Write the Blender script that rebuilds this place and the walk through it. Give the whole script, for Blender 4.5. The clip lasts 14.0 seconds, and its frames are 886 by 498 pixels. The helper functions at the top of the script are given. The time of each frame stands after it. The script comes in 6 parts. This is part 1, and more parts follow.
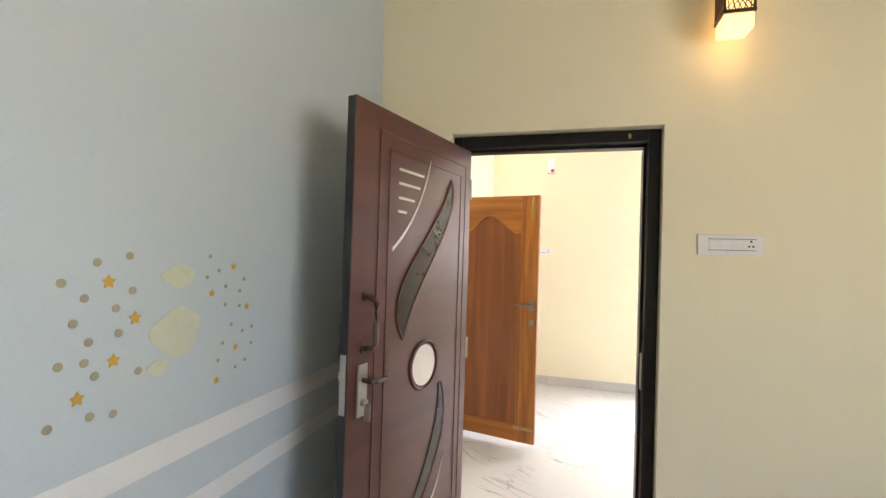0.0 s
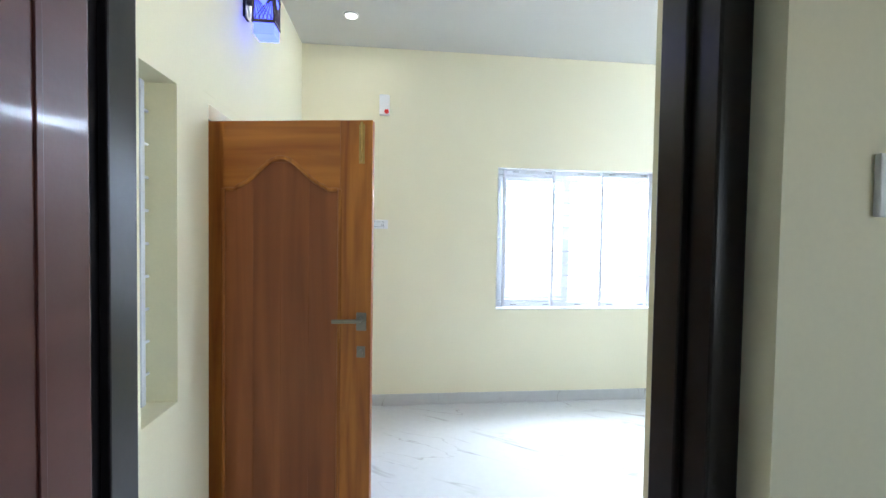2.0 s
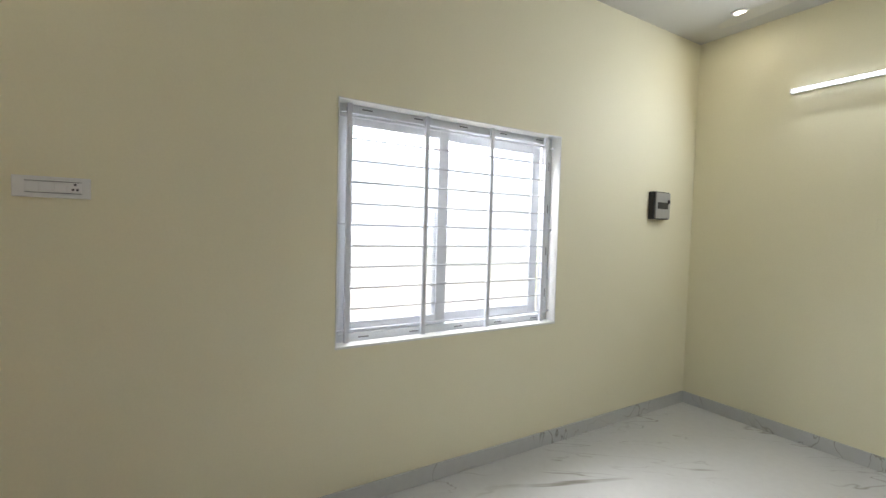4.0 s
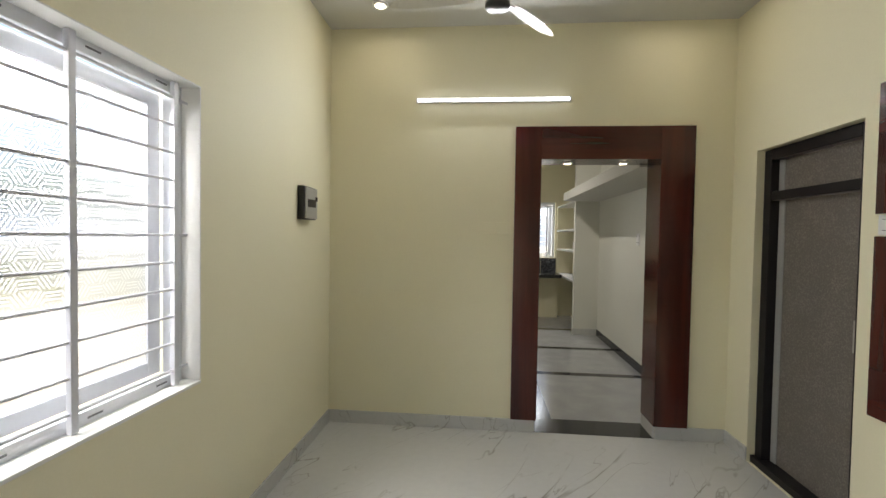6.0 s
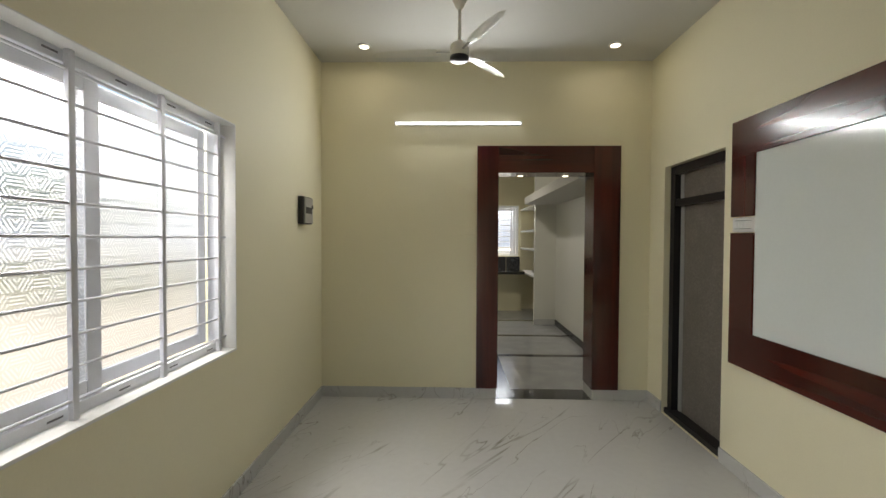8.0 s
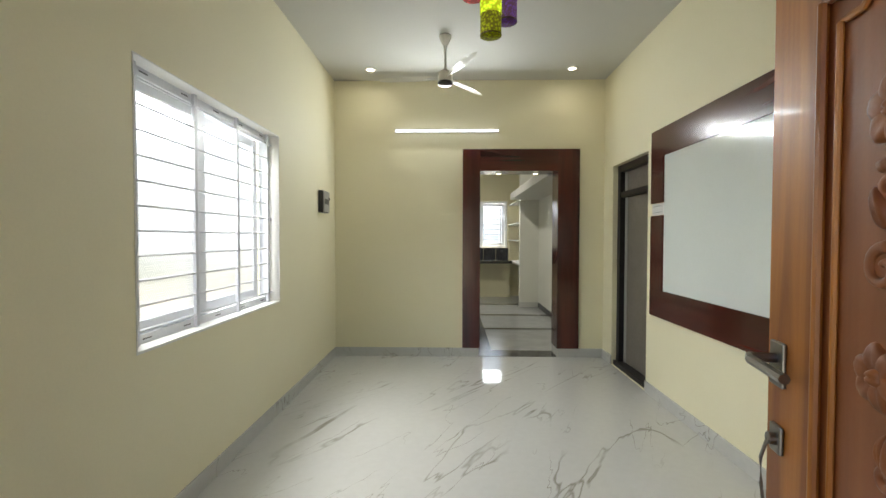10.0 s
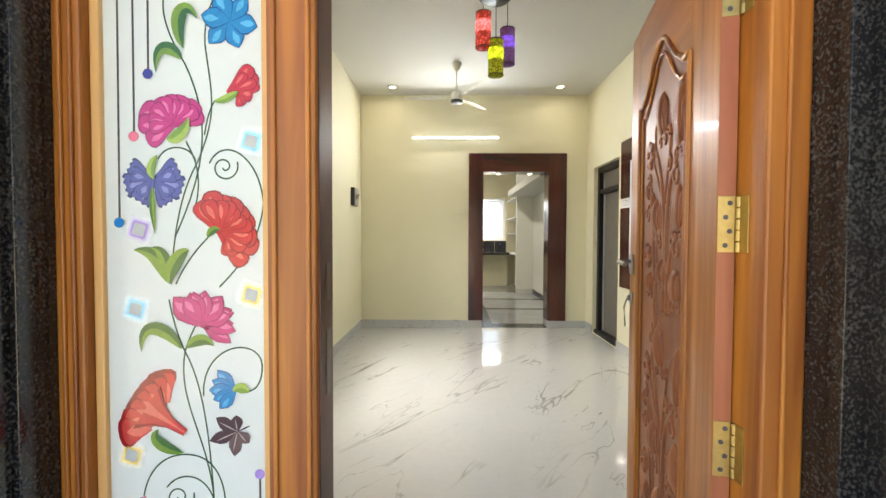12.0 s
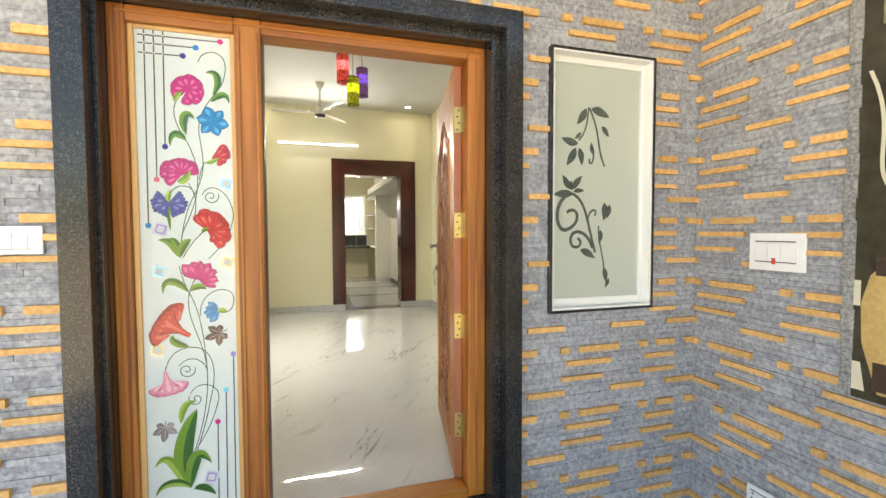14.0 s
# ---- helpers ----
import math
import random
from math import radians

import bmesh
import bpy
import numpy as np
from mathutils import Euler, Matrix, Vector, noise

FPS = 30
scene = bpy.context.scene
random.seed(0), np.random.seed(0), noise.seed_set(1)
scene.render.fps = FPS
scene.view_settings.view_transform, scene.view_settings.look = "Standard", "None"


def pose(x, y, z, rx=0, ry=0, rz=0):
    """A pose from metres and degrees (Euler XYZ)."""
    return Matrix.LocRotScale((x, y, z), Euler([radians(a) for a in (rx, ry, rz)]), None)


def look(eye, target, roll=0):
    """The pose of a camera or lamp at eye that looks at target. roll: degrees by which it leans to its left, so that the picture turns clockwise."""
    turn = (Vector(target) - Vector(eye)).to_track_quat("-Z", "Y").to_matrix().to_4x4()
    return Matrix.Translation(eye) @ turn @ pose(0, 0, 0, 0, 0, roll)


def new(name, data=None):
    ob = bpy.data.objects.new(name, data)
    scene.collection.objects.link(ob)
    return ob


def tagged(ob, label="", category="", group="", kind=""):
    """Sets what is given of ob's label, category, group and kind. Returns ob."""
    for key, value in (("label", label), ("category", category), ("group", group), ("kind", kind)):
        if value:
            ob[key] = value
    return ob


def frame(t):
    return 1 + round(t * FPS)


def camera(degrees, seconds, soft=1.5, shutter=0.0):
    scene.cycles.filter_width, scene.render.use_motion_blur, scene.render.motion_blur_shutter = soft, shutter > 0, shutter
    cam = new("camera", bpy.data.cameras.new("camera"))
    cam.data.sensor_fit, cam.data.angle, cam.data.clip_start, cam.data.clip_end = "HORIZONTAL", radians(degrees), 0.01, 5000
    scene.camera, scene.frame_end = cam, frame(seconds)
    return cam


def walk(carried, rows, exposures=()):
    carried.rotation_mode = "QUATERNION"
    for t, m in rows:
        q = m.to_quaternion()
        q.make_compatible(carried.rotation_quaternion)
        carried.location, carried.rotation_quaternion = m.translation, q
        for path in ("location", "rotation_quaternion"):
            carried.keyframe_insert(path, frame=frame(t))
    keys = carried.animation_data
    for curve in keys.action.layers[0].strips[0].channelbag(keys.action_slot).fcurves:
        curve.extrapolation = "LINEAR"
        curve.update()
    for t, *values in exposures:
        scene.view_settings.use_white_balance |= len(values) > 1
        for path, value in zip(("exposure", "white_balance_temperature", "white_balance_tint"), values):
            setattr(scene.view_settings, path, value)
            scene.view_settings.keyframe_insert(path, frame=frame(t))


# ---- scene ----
cam = camera(90.3, 14.0)
PATH = [
    (0, (5.57, 1.443, 1.532), (3.647, 0.895, 1.56), 1.8),
    (0.5, (5.19, 1.36, 1.561), (3.191, 1.317, 1.598), 1.3),
    (1, (4.818, 1.342, 1.556), (2.822, 1.467, 1.572), 0.9),
    (1.5, (4.428, 1.34, 1.538), (2.438, 1.533, 1.515), 0.9),
    (2, (3.955, 1.317, 1.536), (1.968, 1.533, 1.474), 0.9),
    (2.2, (3.783, 1.285, 1.6), (1.801, 1.529, 1.486), 1.3),
    (4.3, (1.969, 1.618, 1.501), (0.434, 2.898, 1.421), 1.5),
    (4.5, (1.813, 1.678, 1.502), (0.436, 3.126, 1.423), 1.6),
    (5, (1.515, 1.817, 1.492), (0.63, 3.609, 1.424), 1.4),
    (5.5, (1.335, 1.952, 1.517), (0.964, 3.916, 1.452), 1.1),
    (6, (1.236, 1.984, 1.527), (1.057, 3.975, 1.471), 0.9),
    (6.5, (1.22, 1.965, 1.515), (1.12, 3.962, 1.466), 0.7),
    (7, (1.225, 1.91, 1.519), (1.159, 3.909, 1.471), 0.5),
    (7.5, (1.232, 1.618, 1.5), (1.176, 3.617, 1.452), 0.3),
    (8, (1.262, 1.3, 1.515), (1.212, 3.299, 1.468), 0.3),
    (8.2, (1.297, 1.196, 1.513), (1.246, 3.195, 1.462), 0.2),
    (10.5, (1.36, 0.177, 1.349), (1.318, 2.176, 1.298), 0.1),
    (11, (1.346, -0.035, 1.339), (1.301, 1.964, 1.284), 0.0),
    (11.5, (1.263, -0.288, 1.283), (1.221, 1.711, 1.226), 0.0),
    (12, (1.216, -0.588, 1.258), (1.187, 1.411, 1.199), 0.2),
    (12.5, (1.176, -0.887, 1.256), (1.163, 1.112, 1.193), 0.0),
    (13, (1.087, -1.164, 1.253), (1.08, 0.835, 1.187), 0.1),
    (13.5, (1.051, -1.393, 1.266), (1.176, 0.602, 1.195), -0.1),
    (14, (1.124, -1.635, 1.26), (1.706, 0.276, 1.176), -0.2),
]
EXPO = [(0.0, 3.76, 6800, 20), (0.5, 3.54, 6150, 16), (1.0, 3.19, 5400, 12), (1.5, 3.14, 5100, 7),
        (2.0, 3.02, 5450, 9), (2.2, 2.97, 5500, 9), (4.3, 1.51, 6600, 11), (4.5, 1.29, 6600, 11),
        (5.0, 0.48, 6800, 11), (5.5, 0.67, 7250, 11), (6.0, 1.44, 7050, 11), (6.5, 1.49, 7150, 11),
        (7.0, 1.49, 7150, 11), (7.5, 1.28, 7150, 11), (8.0, 1.09, 7250, 11), (10.5, 1.81, 6750, 6),
        (11.0, 1.88, 6400, 6), (11.5, 1.96, 6100, 4), (12.0, 2.26, 7300, 10), (13.0, 2.33, 7300, 8),
        (13.5, 1.92, 7700, 8), (14.0, 2.3, 7900, 8)]
walk(cam, [(t, look(eye, target, roll)) for t, eye, target, roll in PATH], EXPO)

# ---- daylight ----
world = bpy.data.worlds.new("world")
scene.world = world
world.use_nodes = True
wn = world.node_tree
sky = wn.nodes.new("ShaderNodeTexSky")
sky.sky_type, sky.sun_disc = "NISHITA", False
sky.sun_elevation, sky.sun_rotation = radians(62), radians(35)
sky.dust_density = 2.0
wn.links.new(sky.outputs[0], wn.nodes["Background"].inputs[0])
wn.nodes["Background"].inputs[1].default_value = 0.125
sun = new("sun", bpy.data.lights.new("sun", "SUN"))
sun.data.energy, sun.data.angle, sun.data.color = 4.8, radians(0.5), (1, 0.95, 0.87)
sun.matrix_world = look((0, 0, 0), (-0.27, -0.39, -0.88))


def lamp(name, kind, m, energy, color=(1, 1, 1), size=0.1, size_y=0.1, radius=0.05):
    ob = new(name, bpy.data.lights.new(name, kind))
    ob.matrix_world = m
    ob.data.energy, ob.data.color = energy, color
    if kind == "AREA":
        ob.data.shape, ob.data.size, ob.data.size_y = "RECTANGLE", size, size_y
    else:
        ob.data.shadow_soft_size = radius
    return ob


TUBE, SPOT, BED_FILL, WIN_HALL, BULB = 7.5, 0.32, 1.35, 38, 0.02
lamp("tube_glow", "AREA", look((1.293, 5.412, 2.585), (1.293, 4.0, 2.15)), TUBE, (0.86, 0.92, 1), 1.15, 0.014)
for sx, sy in ((0.48, 5.11), (2.62, 5.11), (0.56, 0.97), (2.62, 0.97)):
    lamp("spot_glow", "AREA", look((sx, sy, 3.145), (sx, sy, 0)), SPOT, (1, 0.93, 0.8), 0.08, 0.08)
# fill lamp added under the dining ceiling, where no fixture is built
lamp("kitchen_fill", "AREA", look((1.5, 8.0, 3.14), (1.5, 8.0, 0)), 8, (1, 0.97, 0.92), 0.1, 0.1)
lamp("hall_window_sky", "AREA", look((-0.75, 3.04, 2.5), (2.0, 3.04, 1.5)), WIN_HALL, (0.95, 0.97, 1), 1.6, 0.9)
# fill lamp added inside the bedroom for daylight from an unseen window
lamp("bed_fill", "AREA", look((6.0, 3.95, 1.6), (4.6, 0.45, 1.5)), BED_FILL, (0.93, 0.97, 1), 1.4, 1.2)
lamp("kitchen_window_sky", "AREA", look((2.0, 11.25, 2.3), (2.0, 8.5, 0.6)), 24, (0.95, 0.97, 1), 1.2, 0.8)


# ---- materials ----
def mk(name, col, rough=0.5, metal=0.0, var=0.06, scale=3.0, fine=60.0, bump=0.0, coat=0.0, spec=0.5, stretch=(1, 1, 1)):
    m = bpy.data.materials.new(name)
    m.use_nodes = True
    nt = m.node_tree
    p = nt.nodes["Principled BSDF"]
    p.inputs["Roughness"].default_value, p.inputs["Metallic"].default_value = rough, metal
    p.inputs["Coat Weight"].default_value, p.inputs["Coat Roughness"].default_value = coat, 0.08
    p.inputs["Specular IOR Level"].default_value = spec
    tc, mp = nt.nodes.new("ShaderNodeTexCoord"), nt.nodes.new("ShaderNodeMapping")
    mp.inputs["Scale"].default_value = stretch
    nt.links.new(tc.outputs["Object"], mp.inputs[0])
    a, b = nt.nodes.new("ShaderNodeTexNoise"), nt.nodes.new("ShaderNodeTexNoise")
    a.inputs["Scale"].default_value, b.inputs["Scale"].default_value = scale, fine
    a.inputs["Detail"].default_value, b.inputs["Detail"].default_value = 4, 3
    nt.links.new(mp.outputs[0], a.inputs[0]), nt.links.new(mp.outputs[0], b.inputs[0])
    add = nt.nodes.new("ShaderNodeMath")
    add.operation = "ADD"
    nt.links.new(a.outputs[0], add.inputs[0]), nt.links.new(b.outputs[0], add.inputs[1])
    rmp = nt.nodes.new("ShaderNodeMapRange")
    rmp.inputs[1].default_value, rmp.inputs[2].default_value = 0.6, 1.4
    rmp.inputs[3].default_value, rmp.inputs[4].default_value = 1 - var, 1 + var
    nt.links.new(add.outputs[0], rmp.inputs[0])
    mul = nt.nodes.new("ShaderNodeVectorMath")
    mul.operation = "SCALE"
    mul.inputs[0].default_value = col
    nt.links.new(rmp.outputs[0], mul.inputs["Scale"])
    nt.links.new(mul.outputs[0], p.inputs["Base Color"])
    if bump:
        bp = nt.nodes.new("ShaderNodeBump")
        bp.inputs["Strength"].default_value, bp.inputs["Distance"].default_value = bump, 0.002
        nt.links.new(b.outputs[0], bp.inputs["Height"]), nt.links.new(bp.outputs[0], p.inputs["Normal"])
    return m


def wood(name, dark, light, rough=0.35, coat=0.2, along=2, freq=14.0, edge=(0.3, 0.75)):
    m = mk(name, light, rough, 0, 0.05, 3, 80, 0.15, coat)
    nt = m.node_tree
    p = nt.nodes["Principled BSDF"]
    tc, mp = nt.nodes.new("ShaderNodeTexCoord"), nt.nodes.new("ShaderNodeMapping")
    s = [freq, freq, freq]
    s[along] = freq * 0.06
    mp.inputs["Scale"].default_value = s
    info = nt.nodes.new("ShaderNodeObjectInfo")
    nt.links.new(tc.outputs["Object"], mp.inputs[0])
    off = nt.nodes.new("ShaderNodeVectorMath")
    off.operation = "SCALE"
    off.inputs[0].default_value = (7, 9, 3)
    nt.links.new(info.outputs["Random"], off.inputs["Scale"]), nt.links.new(off.outputs[0], mp.inputs["Location"])
    n = nt.nodes.new("ShaderNodeTexNoise")
    n.inputs["Scale"].default_value, n.inputs["Detail"].default_value, n.inputs["Distortion"].default_value = 1, 6, 0.6
    nt.links.new(mp.outputs[0], n.inputs[0])
    r = nt.nodes.new("ShaderNodeValToRGB")
    r.color_ramp.elements[0].position, r.color_ramp.elements[1].position = edge
    r.color_ramp.elements[0].color, r.color_ramp.elements[1].color = (*dark, 1), (*light, 1)
    nt.links.new(n.outputs[0], r.inputs[0]), nt.links.new(r.outputs[0], p.inputs["Base Color"])
    return m


def speckle(name, dark, light, rough, scale=140.0, edge=(0.45, 0.7), bump=0.0, coat=0.0, random=False):
    m = mk(name, dark, rough, 0, 0.1, 4, 50, bump, coat)
    nt = m.node_tree
    p = nt.nodes["Principled BSDF"]
    tc = nt.nodes.new("ShaderNodeTexCoord")
    n, n2 = nt.nodes.new("ShaderNodeTexNoise"), nt.nodes.new("ShaderNodeTexNoise")
    n.inputs["Scale"].default_value, n.inputs["Detail"].default_value = scale, 4
    n2.inputs["Scale"].default_value, n2.inputs["Detail"].default_value = 5, 3
    nt.links.new(tc.outputs["Object"], n.inputs[0]), nt.links.new(tc.outputs["Object"], n2.inputs[0])
    mix = nt.nodes.new("ShaderNodeMath")
    mix.operation = "MULTIPLY_ADD"
    mix.inputs[1].default_value = 0.3
    nt.links.new(n2.outputs[0], mix.inputs[0]), nt.links.new(n.outputs[0], mix.inputs[2])
    r = nt.nodes.new("ShaderNodeValToRGB")
    r.color_ramp.elements[0].position, r.color_ramp.elements[1].position = edge[0] + 0.15, edge[1] + 0.15
    r.color_ramp.elements[0].color, r.color_ramp.elements[1].color = (*dark, 1), (*light, 1)
    nt.links.new(mix.outputs[0], r.inputs[0])
    out = r.outputs[0]
    if random:
        g = nt.nodes.new("ShaderNodeNewGeometry")
        oi = nt.nodes.new("ShaderNodeObjectInfo")
        s = nt.nodes.new("ShaderNodeMath")
        s.operation = "ADD"
        nt.links.new(g.outputs["Random Per Island"], s.inputs[0]), nt.links.new(oi.outputs["Random"], s.inputs[1])
        fr = nt.nodes.new("ShaderNodeMath")
        fr.operation = "FRACT"
        nt.links.new(s.outputs[0], fr.inputs[0])
        mr = nt.nodes.new("ShaderNodeMapRange")
        mr.inputs[3].default_value, mr.inputs[4].default_value = 0.86, 1.12
        nt.links.new(fr.outputs[0], mr.inputs[0])
        sc = nt.nodes.new("ShaderNodeVectorMath")
        sc.operation = "SCALE"
        nt.links.new(out, sc.inputs[0]), nt.links.new(mr.outputs[0], sc.inputs["Scale"])
        out = sc.outputs[0]
    nt.links.new(out, p.inputs["Base Color"])
    return m


def marble(name):
    m = mk(name, (0.565, 0.565, 0.55), 0.022, 0, 0.04, 1.2, 20, 0)
    nt = m.node_tree
    p = nt.nodes["Principled BSDF"]
    base = p.inputs["Base Color"].links[0].from_socket
    tc, turn, mp = nt.nodes.new("ShaderNodeTexCoord"), nt.nodes.new("ShaderNodeMapping"), nt.nodes.new("ShaderNodeMapping")
    turn.inputs["Rotation"].default_value, mp.inputs["Scale"].default_value = (0, 0, radians(-58)), (0.36, 1.7, 1)
    nt.links.new(tc.outputs["Object"], turn.inputs[0]), nt.links.new(turn.outputs[0], mp.inputs[0])
    veins = []
    for sc, w, dist in ((0.9, 0.0095, 0.8), (1.9, 0.006, 0.5)):
        n = nt.nodes.new("ShaderNodeTexNoise")
        n.inputs["Scale"].default_value, n.inputs["Detail"].default_value, n.inputs["Distortion"].default_value = sc, 4, dist
        nt.links.new(mp.outputs[0], n.inputs[0])
        d = nt.nodes.new("ShaderNodeMath")
        d.operation = "SUBTRACT"
        d.inputs[1].default_value = 0.5
        ab = nt.nodes.new("ShaderNodeMath")
        ab.operation = "ABSOLUTE"
        mr = nt.nodes.new("ShaderNodeMapRange")
        mr.inputs[1].default_value, mr.inputs[2].default_value, mr.inputs[3].default_value, mr.inputs[4].default_value = 0, w, 1, 0
        nt.links.new(n.outputs[0], d.inputs[0]), nt.links.new(d.outputs[0], ab.inputs[0]), nt.links.new(ab.outputs[0], mr.inputs[0])
        veins.append(mr.outputs[0])
    gate = nt.nodes.new("ShaderNodeTexNoise")
    gate.inputs["Scale"].default_value, gate.inputs["Detail"].default_value = 1.6, 3
    nt.links.new(tc.outputs["Object"], gate.inputs[0])
    gr = nt.nodes.new("ShaderNodeMapRange")
    gr.inputs[1].default_value, gr.inputs[2].default_value = 0.44, 0.63
    nt.links.new(gate.outputs[0], gr.inputs[0])
    mx = nt.nodes.new("ShaderNodeMath")
    mx.operation = "MAXIMUM"
    nt.links.new(veins[0], mx.inputs[0]), nt.links.new(veins[1], mx.inputs[1])
    gm = nt.nodes.new("ShaderNodeMath")
    gm.operation = "MULTIPLY"
    nt.links.new(mx.outputs[0], gm.inputs[0]), nt.links.new(gr.outputs[0], gm.inputs[1])
    g8 = nt.nodes.new("ShaderNodeMath")
    g8.operation = "MULTIPLY"
    g8.inputs[1].default_value = 0.85
    nt.links.new(gm.outputs[0], g8.inputs[0])
    mix = nt.nodes.new("ShaderNodeMix")
    mix.data_type = "RGBA"
    mix.inputs[7].default_value = (0.23, 0.21, 0.17, 1)
    nt.links.new(g8.outputs[0], mix.inputs[0]), nt.links.new(base, mix.inputs[6])
    nt.links.new(mix.outputs[2], p.inputs["Base Color"])
    return m


def glow(name, col, strength):
    m = bpy.data.materials.new(name)
    m.use_nodes = True
    p = m.node_tree.nodes["Principled BSDF"]
    p.inputs["Base Color"].default_value = (*col, 1)
    p.inputs["Emission Color"].default_value, p.inputs["Emission Strength"].default_value = (*col, 1), strength
    return m


def glass(name, col=(1, 1, 1), rough=0.0, mix=0.9, white=(0.9, 0.92, 0.92)):
    # thin sheet: mostly see-through, partly gloss and milky
    m = bpy.data.materials.new(name)
    m.use_nodes = True
    nt = m.node_tree
    out, p = nt.nodes["Material Output"], nt.nodes["Principled BSDF"]
    p.inputs["Base Color"].default_value, p.inputs["Roughness"].default_value = (*white, 1), max(rough, 0.02)
    t = nt.nodes.new("ShaderNodeBsdfTransparent")
    t.inputs[0].default_value = (*col, 1)
    mx = nt.nodes.new("ShaderNodeMixShader")
    mx.inputs[0].default_value = 1 - mix
    nt.links.new(t.outputs[0], mx.inputs[1]), nt.links.new(p.outputs[0], mx.inputs[2]), nt.links.new(mx.outputs[0], out.inputs[0])
    return m


def milky(name, col, light=0.5, rough=0.15):
    # frosted or painted sheet that lets light through
    m = mk(name, col, rough, 0, 0.03, 3, 40)
    nt = m.node_tree
    out, p = nt.nodes["Material Output"], nt.nodes["Principled BSDF"]
    t = nt.nodes.new("ShaderNodeBsdfTranslucent")
    t.inputs[0].default_value = (*col, 1)
    mx = nt.nodes.new("ShaderNodeMixShader")
    mx.inputs[0].default_value = light
    nt.links.new(p.outputs[0], mx.inputs[1]), nt.links.new(t.outputs[0], mx.inputs[2]), nt.links.new(mx.outputs[0], out.inputs[0])
    return m


CREAM = mk("cream_paint", (0.815, 0.768, 0.565), 0.62, 0, 0.025, 1.5, 90, 0.12)
BLUE = mk("pale_blue_paint", (0.50, 0.595, 0.65), 0.55, 0, 0.03, 1.5, 90, 0.12)
STRIPE = mk("white_stripe_paint", (0.72, 0.75, 0.77), 0.55, 0, 0.03, 2, 90, 0.1)
DINING = mk("off_white_paint", (0.74, 0.74, 0.68), 0.6, 0, 0.025, 1.5, 90, 0.12)
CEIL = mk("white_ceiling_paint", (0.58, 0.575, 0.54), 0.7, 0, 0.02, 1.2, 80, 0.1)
MARBLE = marble("veined_marble")
SKIRT = mk("grey_marble_skirting", (0.62, 0.62, 0.60), 0.15, 0, 0.1, 5, 30)
TEAK = wood("teak", (0.22, 0.060, 0.009), (0.50, 0.19, 0.027), 0.43, 0.05, 2, 18, (0.34, 0.68))
TEAK_X = wood("teak_lying", (0.26, 0.073, 0.010), (0.50, 0.19, 0.027), 0.38, 0.08, 0)
DARKBROWN = wood("dark_brown_rebate", (0.045, 0.012, 0.006), (0.11, 0.030, 0.012), 0.45, 0.05)
TEAK_D = wood("teak_panel", (0.18, 0.05, 0.014), (0.325, 0.106, 0.030), 0.46, 0.04, 2, 12)
MAHO = wood("mahogany_laminate", (0.028, 0.0042, 0.003), (0.105, 0.017, 0.010), 0.2, 0.2, 2, 8)
MAHO_X = wood("mahogany_lying", (0.028, 0.0042, 0.003), (0.105, 0.017, 0.010), 0.2, 0.2, 0, 8)
MAHO_Y = wood("mahogany_along", (0.028, 0.0042, 0.003), (0.105, 0.017, 0.010), 0.2, 0.2, 1, 8)
BEDWOOD = wood("brown_membrane", (0.064, 0.017, 0.014), (0.108, 0.032, 0.024), 0.38, 0.1, 0, 10)
BLACKP = mk("black_paint", (0.010, 0.008, 0.009), 0.3, 0, 0.2, 6, 60, 0.05, 0.0, 0.3)
GRANITE = speckle("black_granite", (0.013, 0.012, 0.011), (0.10, 0.098, 0.092), 0.15, 150, (0.48, 0.88))
GREYGRAN = speckle("grey_granite_tile", (0.38, 0.39, 0.40), (0.58, 0.59, 0.60), 0.14, 180)
BLKTILE = mk("black_floor_strip", (0.02, 0.02, 0.022), 0.15, 0, 0.15, 8, 60)
STONE = speckle("grey_split_stone", (0.215, 0.225, 0.25), (0.46, 0.475, 0.505), 0.8, 60, (0.30, 0.75), 1.0, 0, True)
[n for n in STONE.node_tree.nodes if n.type == "BUMP"][0].inputs["Distance"].default_value = 0.006
TAN = speckle("tan_sandstone", (0.60, 0.33, 0.11), (0.78, 0.47, 0.18), 0.7, 60, (0.35, 0.7), 0.3, 0, True)
WHITE = mk("white_plastic", (0.80, 0.80, 0.79), 0.3, 0, 0.02)
UPVC = mk("white_upvc", (0.72, 0.74, 0.78), 0.3, 0, 0.03)
BARWHITE = mk("white_painted_steel", (0.66, 0.67, 0.72), 0.35, 0, 0.04)
WPLASTER = mk("white_plaster", (0.80, 0.80, 0.77), 0.6, 0, 0.03, 3, 60, 0.1)
CHROME = mk("brushed_steel", (0.55, 0.54, 0.52), 0.28, 1.0)
DARKSTEEL = mk("dark_steel", (0.24, 0.23, 0.22), 0.32, 1.0)
BRASS = mk("brass", (0.44, 0.32, 0.12), 0.38, 1.0, 0.15, 20, 90)
DARKMETAL = mk("dark_bronze", (0.10, 0.07, 0.055), 0.35, 0.8)
DARK = mk("dark_plastic", (0.02, 0.02, 0.022), 0.3)
INK = mk("black_print", (0.05, 0.05, 0.055), 0.5)
FAINT = mk("grey_print", (0.16, 0.16, 0.18), 0.5)
GREYCOVER = mk("grey_cover", (0.42, 0.42, 0.41), 0.35, 0.3)
IVORY = mk("ivory_enamel", (0.72, 0.70, 0.62), 0.25, 0, 0.02)
